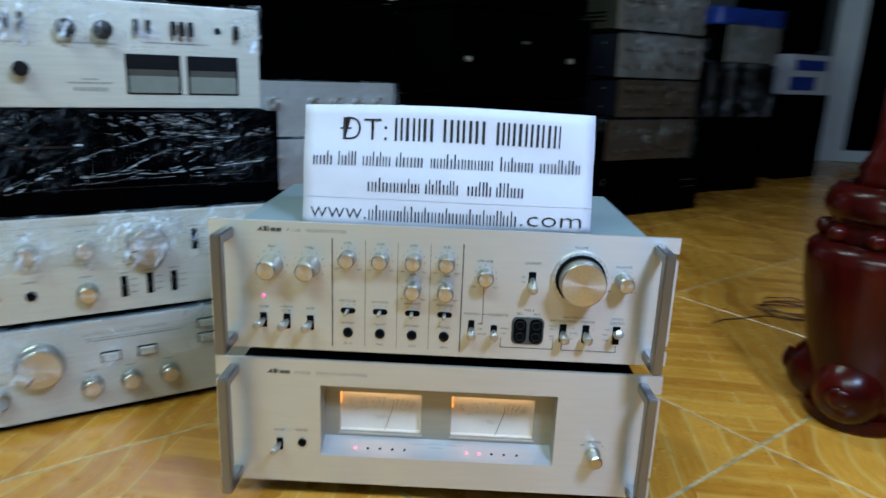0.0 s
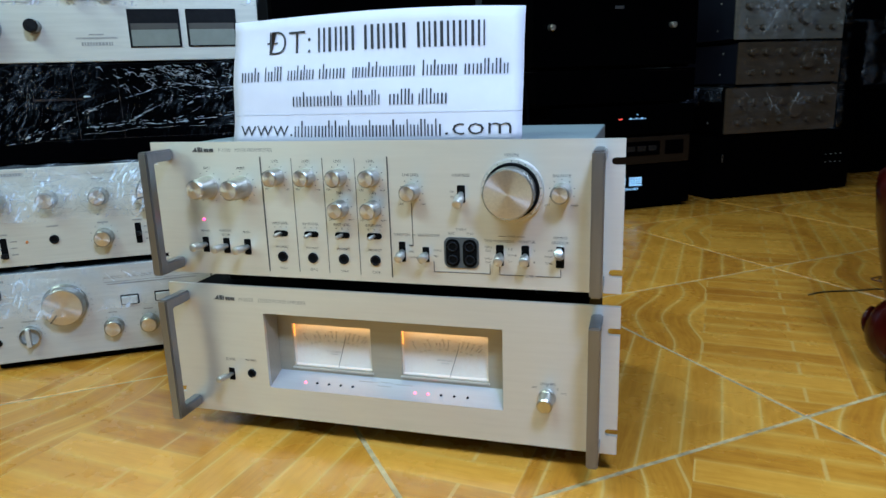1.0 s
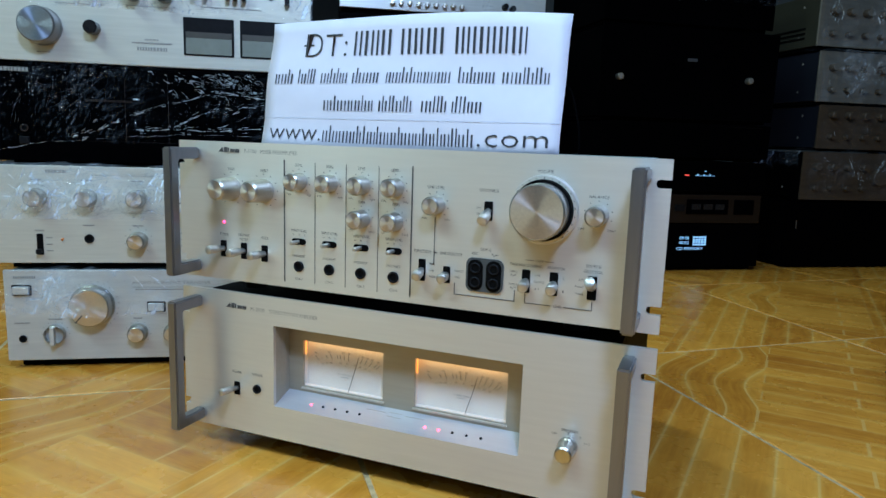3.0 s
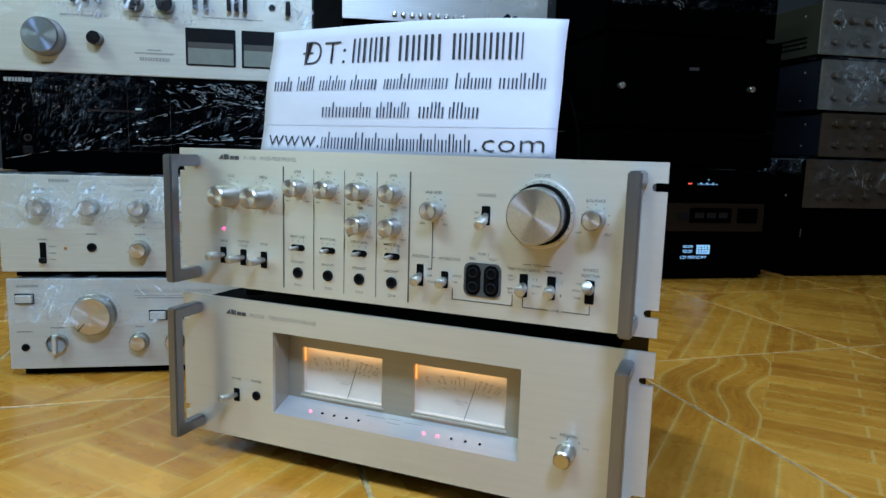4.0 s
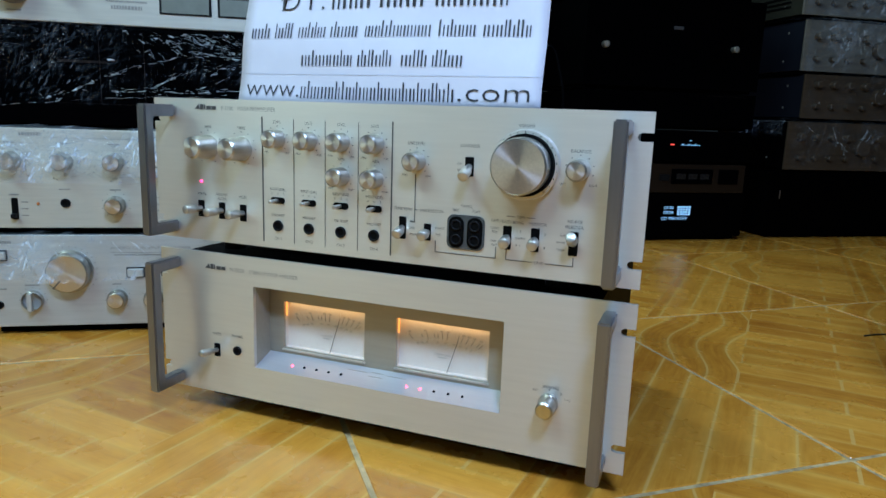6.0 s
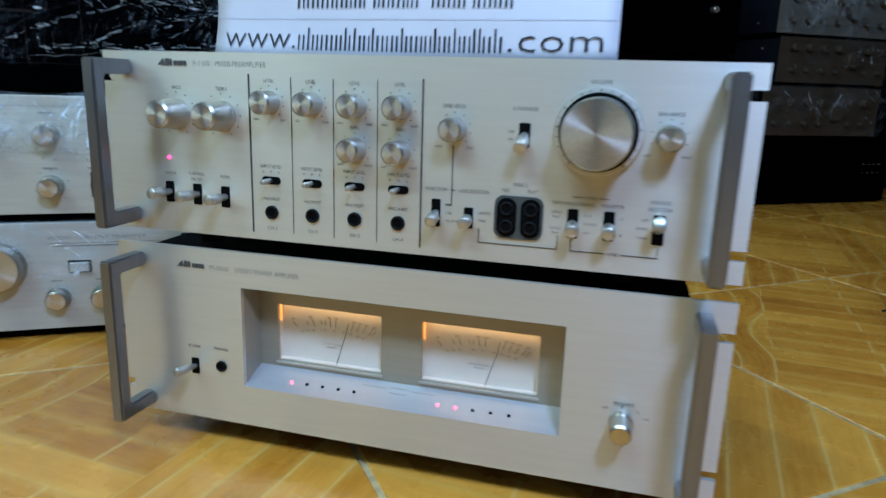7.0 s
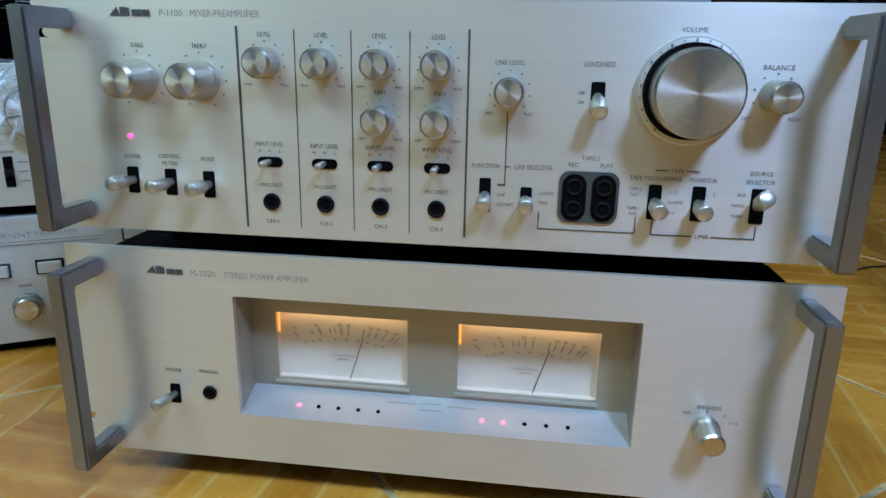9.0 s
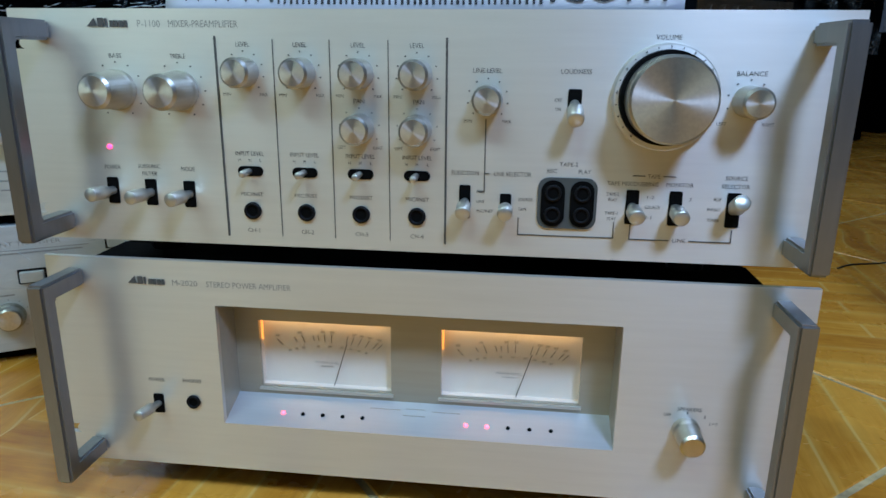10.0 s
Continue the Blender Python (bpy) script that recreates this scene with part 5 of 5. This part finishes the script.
for z0, z1, x0, sd, face, case, film, lab in (
        (0.200, 0.336, 0.002, 71.0, BRONZE, CASE_DARK, FILM_THIN, "dark bronze amplifier in cloudy plastic wrap, in a stack"),
        (0.346, 0.468, 0.036, 77.0, BRONZE, CASE_BLUE, FILM_THIN, "dark bronze amplifier in shiny plastic wrap, in a stack"),
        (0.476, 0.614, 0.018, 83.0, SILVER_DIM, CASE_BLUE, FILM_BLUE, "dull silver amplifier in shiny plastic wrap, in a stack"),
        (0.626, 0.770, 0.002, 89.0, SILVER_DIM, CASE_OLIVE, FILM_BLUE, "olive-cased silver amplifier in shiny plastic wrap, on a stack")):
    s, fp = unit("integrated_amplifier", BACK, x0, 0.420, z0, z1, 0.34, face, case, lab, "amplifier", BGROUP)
    for k in range(7):
        big = k == 4
        knob(s, x0 + 0.04 + 0.052 * k, z0 + (0.066 if big else 0.094), 0.024 if big else 0.0105, 0.018, label="dull knob", side=BRONZE, face=face)
        if not big:
            knob(s, x0 + 0.04 + 0.052 * k, z0 + 0.034, 0.0075, 0.014, label="small dull knob", side=BRONZE, face=face)
    wrap(s, x0 - 0.004, 0.424, z0, z1, [(x0 + 0.04 + 0.052 * k, z0 + 0.09, 0.012, 0.004) for k in range(7)], film, sd, depth=0.020, fold=0.008)
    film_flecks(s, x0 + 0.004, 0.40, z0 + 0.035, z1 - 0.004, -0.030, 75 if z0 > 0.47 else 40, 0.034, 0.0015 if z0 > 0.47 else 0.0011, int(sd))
    for y, z in ((0.075, z1 - 0.030), (0.085, z0 + 0.030)):
        part("screw", turned([(0, -0.0012), (0.0030, -0.0008), (0.0036, 0.0)], 12), SILVER_DIM, s, m=pose(x0 + 0.006, y, z, 0, 0, -90))
    if z0 < 0.25:
        # loose end of the film bunched against the side of the case
        bm = bmesh.new()
        grid = [[bm.verts.new((x0 - 0.004 - 0.030 * abs(noise.noise(Vector((a * 0.9, b * 1.1, 4.0)))) - 0.010 * abs(noise.noise(Vector((a * 2.3, b * 2.9, 9.0)))),
                               0.012 + 0.011 * a, 0.338 - 0.0065 * b * (0.6 + 0.5 * noise.noise(Vector((a * 0.35, 0.0, 2.0)))))) for a in range(25)] for b in range(13)]
        for ra, rb in zip(grid, grid[1:]):
            for a in range(24):
                bm.faces.new((ra[a], ra[a + 1], rb[a + 1], rb[a]))
        tail = part("film_end", bm, FILM_BLUE, s, "bunched loose end of the plastic wrap", smooth=False)
        tail.visible_shadow = False
for k in range(3):
    part("vent_slot", box(0.0050, 0.0084, 0.06, 0.26, 0.652 + 0.013 * k, 0.656 + 0.013 * k), HOLE, s)

# ---- far corner ----
FAR = pose(1.02, 2.25, 0, 0, 0, 30)
FGROUP = "units of the far stack"
for z0, z1, mat, lab in ((0.006, 0.30, GLOSS_BLACK, "black loudspeaker cabinet on the floor under wrapped boxes"), (0.306, 0.545, CASE_DARK, "dark unit in a loose plastic bag, in the far stack")):
    s, fp = unit("loudspeaker", FAR, 0.0, 0.42, z0, z1, 0.40, mat, CASE_DARK, lab, "loudspeaker", FGROUP, feet=0.006)
    if z0 > 0.2:
        wrap(s, 0.0, 0.42, z0 + 0.02, z1, [], FILM_BLUE, 95.0, depth=0.006, fold=0.014, top=0.3)
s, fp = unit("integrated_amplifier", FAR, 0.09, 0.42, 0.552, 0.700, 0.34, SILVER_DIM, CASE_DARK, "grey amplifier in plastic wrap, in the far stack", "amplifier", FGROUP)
wrap(s, 0.09, 0.42, 0.552, 0.700, [], FILM_BLUE, 99.0, depth=0.008, fold=0.01)
bag = thing("blue_bag", FAR @ pose(0.06, 0.02, 0.702), "crumpled bright blue plastic bag on the far stack", "bag")
bm = box(0, 0.40, 0, 0.30, 0, 0.07)
bmesh.ops.subdivide_edges(bm, edges=bm.edges, cuts=8, use_grid_fill=True)
for v in bm.verts:
    k = noise.noise(v.co * 14) * 0.022
    v.co += Vector((k, noise.noise(v.co * 14 + Vector((5, 0, 0))) * 0.02, (k * 0.8 if v.co.z > 0.01 else 0)))
part("bag_sheet", bm, BLUE, bag, smooth=True)
s, fp = unit("loudspeaker", pose(1.60, 2.78, 0, 0, 0, 30), 0.0, 0.33, 0.006, 0.420, 0.34, GLOSS_BLACK, CASE_DARK, "black loudspeaker standing on the floor by the door", "loudspeaker", feet=0.006)
bx = thing("carton", pose(1.60, 2.78, 0.421, 0, 0, 30), "white and blue printed carton on a loudspeaker", "box")
part("carton_body", box(0.0, 0.30, 0.0, 0.26, 0.0, 0.19, 0.002), CARTON, bx)
part("printed_band", box(0.0, 0.20, -0.002, 0.0, 0.02, 0.085), BLUE, bx)
part("printed_band", box(0.03, 0.27, -0.002, 0.0, 0.115, 0.165), BLUE, bx)
s, fp = unit("loudspeaker", pose(1.56, 2.86, 0, 0, 0, 30), 0.0, 0.34, 0.640, 0.95, 0.30, GLOSS_BLACK, CASE_DARK, "black loudspeaker on top of a carton", "loudspeaker", feet=0.028)

# ---- carved stand ----
st = thing("carved_stand", pose(0.620, 0.270, 0, 0, 0, 0), "carved dark red rosewood stand leg on ball feet, on the floor", "stand")


def lathe_z(profile, segments=48):
    bm = turned([(r, z) for r, z in profile], segments)
    bmesh.ops.transform(bm, matrix=pose(0, 0, 0, 90, 0, 0), verts=bm.verts)
    bmesh.ops.recalc_face_normals(bm, faces=bm.faces)
    return bm


part("leg", lathe_z([(0, 0.022), (0.062, 0.022), (0.067, 0.060), (0.074, 0.095), (0.081, 0.122), (0.089, 0.160), (0.097, 0.205), (0.101, 0.245), (0.099, 0.260), (0.086, 0.272), (0.0, 0.272)]), ROSEWOOD, st, "tapered dark red wooden leg", smooth=True)
part("plinth", lathe_z([(0, 0.0), (0.064, 0.0), (0.067, 0.004), (0.067, 0.020), (0.060, 0.026), (0, 0.026)]), ROSEWOOD, st, "low round plinth under the leg", smooth=False)
part("collar", lathe_z([(0, 0.268), (0.080, 0.268), (0.076, 0.278), (0.079, 0.292), (0.074, 0.298), (0.080, 0.304), (0.086, 0.312), (0.087, 0.324), (0.083, 0.338), (0.074, 0.350), (0.0, 0.352)]), ROSEWOOD, st, "rounded carved collar", smooth=True)
part("post", lathe_z([(0, 0.350), (0.058, 0.350), (0.050, 0.362), (0.053, 0.372), (0.044, 0.390), (0.038, 0.414), (0.038, 0.56), (0.0, 0.56)]), ROSEWOOD, st, smooth=True)
for k in range(9):
    a = k * math.tau / 9 + 2.6
    bm = bmesh.new()
    bmesh.ops.create_uvsphere(bm, u_segments=20, v_segments=12, radius=0.013)
    part("carved_bead", bm, ROSEWOOD, st, smooth=True, m=pose(0.080 * math.cos(a), 0.080 * math.sin(a), 0.284))
for k in range(10):
    # shallow carved petals round the leg
    a = k * math.tau / 10 + 0.2
    bm = bmesh.new()
    bmesh.ops.create_uvsphere(bm, u_segments=14, v_segments=10, radius=0.02)
    for v in bm.verts:
        v.co = Vector((v.co.x * 0.35, v.co.y * 0.8, v.co.z * 2.4))
    part("carved_petal", bm, ROSEWOOD, st, smooth=True, m=pose(0.088 * math.cos(a), 0.088 * math.sin(a), 0.195, 0, 0, math.degrees(a)) @ pose(0, 0, 0, 0, 10, 0))
for k in range(4):
    a = radians(137 + 90 * k)
    ft = bmesh.new()
    bmesh.ops.create_uvsphere(ft, u_segments=28, v_segments=18, radius=0.045)
    for v in ft.verts:
        # drawn up into a leaf against the leg
        up = max(v.co.z, 0.0)
        v.co.z += up * 0.35
        v.co.x -= up * up * 9.0
    f = part("foot", ft, ROSEWOOD, st, "round carved ball foot drawn up into a leaf", smooth=True, m=pose(0.056 * math.cos(a), 0.056 * math.sin(a), 0.058, 0, 0, math.degrees(a)))
    part("foot_boss", lathe_z([(0, 0.0), (0.016, 0.0), (0.018, 0.003), (0.010, 0.008), (0, 0.009)], 24), ROSEWOOD, f, smooth=True, m=pose(0.042, 0, 0.006, 0, 90, 0))

# ---- cable on the floor ----
def cable_run(parent, pts, r, mat, label=""):
    """A round cable through pts, smoothed, as one tube."""
    pts = [Vector(p) for p in pts]
    way = []
    for k in range(len(pts) - 1):
        p0, p1, p2, p3 = pts[max(k - 1, 0)], pts[k], pts[k + 1], pts[min(k + 2, len(pts) - 1)]
        for i in range(5):
            t = i / 5
            way.append(0.5 * (2 * p1 + (p2 - p0) * t + (2 * p0 - 5 * p1 + 4 * p2 - p3) * t * t + (3 * p1 - p0 - 3 * p2 + p3) * t ** 3))
    way.append(pts[-1])
    bm = bmesh.new()
    rings = []
    for k, p in enumerate(way):
        d = (way[min(k + 1, len(way) - 1)] - way[max(k - 1, 0)]).normalized()
        side = d.cross(Vector((0, 0, 1)) if abs(d.z) < 0.8 else Vector((0, 1, 0))).normalized()
        up = side.cross(d)
        rings.append([bm.verts.new(p + side * r * math.cos(t * math.tau / 8) + up * r * math.sin(t * math.tau / 8)) for t in range(8)])
    for a, b in zip(rings, rings[1:]):
        for t in range(8):
            bm.faces.new((a[t], a[(t + 1) % 8], b[(t + 1) % 8], b[t]))
    bm.faces.new(rings[0][::-1])
    bm.faces.new(rings[-1])
    bmesh.ops.recalc_face_normals(bm, faces=bm.faces)
    return part("cable_run", bm, mat, parent, label, smooth=True)


cb = thing("cable", pose(0, 0, 0), "thin dark cable lying on the tiles", "cable")
cable_run(cb, [(0.545, 0.645, 0.0014), (0.575, 0.668, 0.0014), (0.62, 0.682, 0.0014), (0.68, 0.703, 0.0014), (0.76, 0.69, 0.0014), (0.86, 0.72, 0.0014), (0.98, 0.80, 0.0014)], 0.0013, WIRE)
# a loose tangle of thin red-brown wire behind the stand
rnd = random.Random(12)
tg = thing("wire_tangle", pose(0.745, 0.735, 0), "loose tangle of thin red-brown wire on the tiles", "cable")
for k in range(4):
    turns, a0, rx, ry = 9, rnd.uniform(0, 6.28), rnd.uniform(0.045, 0.085), rnd.uniform(0.030, 0.070)
    cable_run(tg, [(rx * math.cos(a0 + i * 0.8) * (1 + 0.25 * rnd.uniform(-1, 1)), ry * math.sin(a0 + i * 0.8) * (1 + 0.25 * rnd.uniform(-1, 1)), 0.0015 + 0.004 * (k + rnd.random())) for i in range(turns)], 0.0014, RED_WIRE)
# power cord that rises behind the two rack units
pc = thing("cable", pose(0, 0, 0), "dark grey power cord hanging down behind the rack amplifiers", "cable")
cable_run(pc, [(0.020, 0.330, 0.380), (0.050, 0.350, 0.402), (0.080, 0.360, 0.412), (0.096, 0.360, 0.370), (0.101, 0.360, 0.330), (0.104, 0.350, 0.200), (0.110, 0.345, 0.060), (0.130, 0.355, 0.004), (0.180, 0.400, 0.004)], 0.0016, CASE_DARK)

# ---- room ----
RX0, RX1, RY0, RY1, RH = -2.2, 3.4, -2.6, 3.75, 2.7


def structure(name, bm, mat, label, category):
    return tagged(part(name, bm, mat), label, category, kind="structure")


structure("wall_west", box(RX0 - 0.12, RX0, RY0 - 0.12, RY1 + 0.12, -0.05, RH), WALL, "plain dim painted plaster wall", "wall")
structure("wall_east", box(RX1, RX1 + 0.12, RY0 - 0.12, RY1 + 0.12, -0.05, RH), WALL, "plain dim painted plaster wall", "wall")
structure("wall_south", box(RX0, RX1, RY0 - 0.12, RY0, -0.05, RH), WALL, "plain dim painted plaster wall", "wall")
DX0, DX1, DH = 2.28, 3.26, 2.05
bm = box(RX0, DX0, RY1, RY1 + 0.12, -0.05, RH)
box(DX1, RX1, RY1, RY1 + 0.12, -0.05, RH, bm=bm)
box(DX0, DX1, RY1, RY1 + 0.12, DH, RH, bm=bm)
structure("wall_north", bm, WALL, "plain dim painted plaster wall with a door opening", "wall")
structure("ceiling", box(RX0 - 0.12, RX1 + 0.12, RY0 - 0.12, RY1 + 0.12, RH, RH + 0.1), CEILING, "plain white painted ceiling", "ceiling")
door = thing("door_1", pose(0, 0, 0), "pale blue-white door frame round a dark glass door, closed", "door", kind="structure")
part("door_frame", box(DX0, DX0 + 0.16, RY1 - 0.02, RY1 + 0.11, 0.0, DH, 0.004), DOOR_WHITE, door)
part("door_frame", box(DX1 - 0.09, DX1, RY1 - 0.02, RY1 + 0.11, 0.0, DH, 0.004), DOOR_WHITE, door)
part("door_frame", box(DX0 + 0.16, DX1 - 0.09, RY1 - 0.02, RY1 + 0.11, DH - 0.09, DH, 0.004), DOOR_WHITE, door)
part("door_sill", box(DX0 + 0.16, DX1 - 0.09, RY1 - 0.02, RY1 + 0.11, 0.0, 0.07, 0.004), DOOR_WHITE, door)
part("door_panel", box(DX0 + 0.16, DX1 - 0.09, RY1 + 0.03, RY1 + 0.06, 0.07, DH - 0.09), GLOSS_BLACK, door, "dark glass door panel")

# ---- tiled floor ----
floor = structure("floor", box(RX0, RX1, RY0, RY1, -0.05, -0.0012), GROUT, "glossy floor tiles printed with yellow wooden boards", "floor")
SIDE, JOINT, TURN_T = 0.4665, 0.0054, 39.0
tile_bm = box(JOINT / 2, SIDE - JOINT / 2, JOINT / 2, SIDE - JOINT / 2, -0.010, 0.0, 0.0010, 1)
layer = tile_bm.loops.layers.uv.new("UVMap")
for f in tile_bm.faces:
    for lp in f.loops:
        lp[layer].uv = (lp.vert.co.x, lp.vert.co.y)
tile_mesh = bpy.data.meshes.new("tile")
tile_bm.to_mesh(tile_mesh)
tile_bm.free()
tile_mesh.materials.append(TILE)
grid = pose(0, 0, 0, 0, 0, TURN_T)
for i in range(-14, 14):
    for j in range(-14, 14):
        u, v = -0.012 + SIDE * i, -0.145 + SIDE * j
        c = grid @ Vector((u + SIDE / 2, v + SIDE / 2, 0))
        if RX0 - 0.1 < c.x < RX1 + 0.1 and RY0 - 0.1 < c.y < RY1 + 0.1:
            t = new("tile", tile_mesh)
            t.parent = floor
            t.matrix_basis = grid @ pose(u, v, 0)
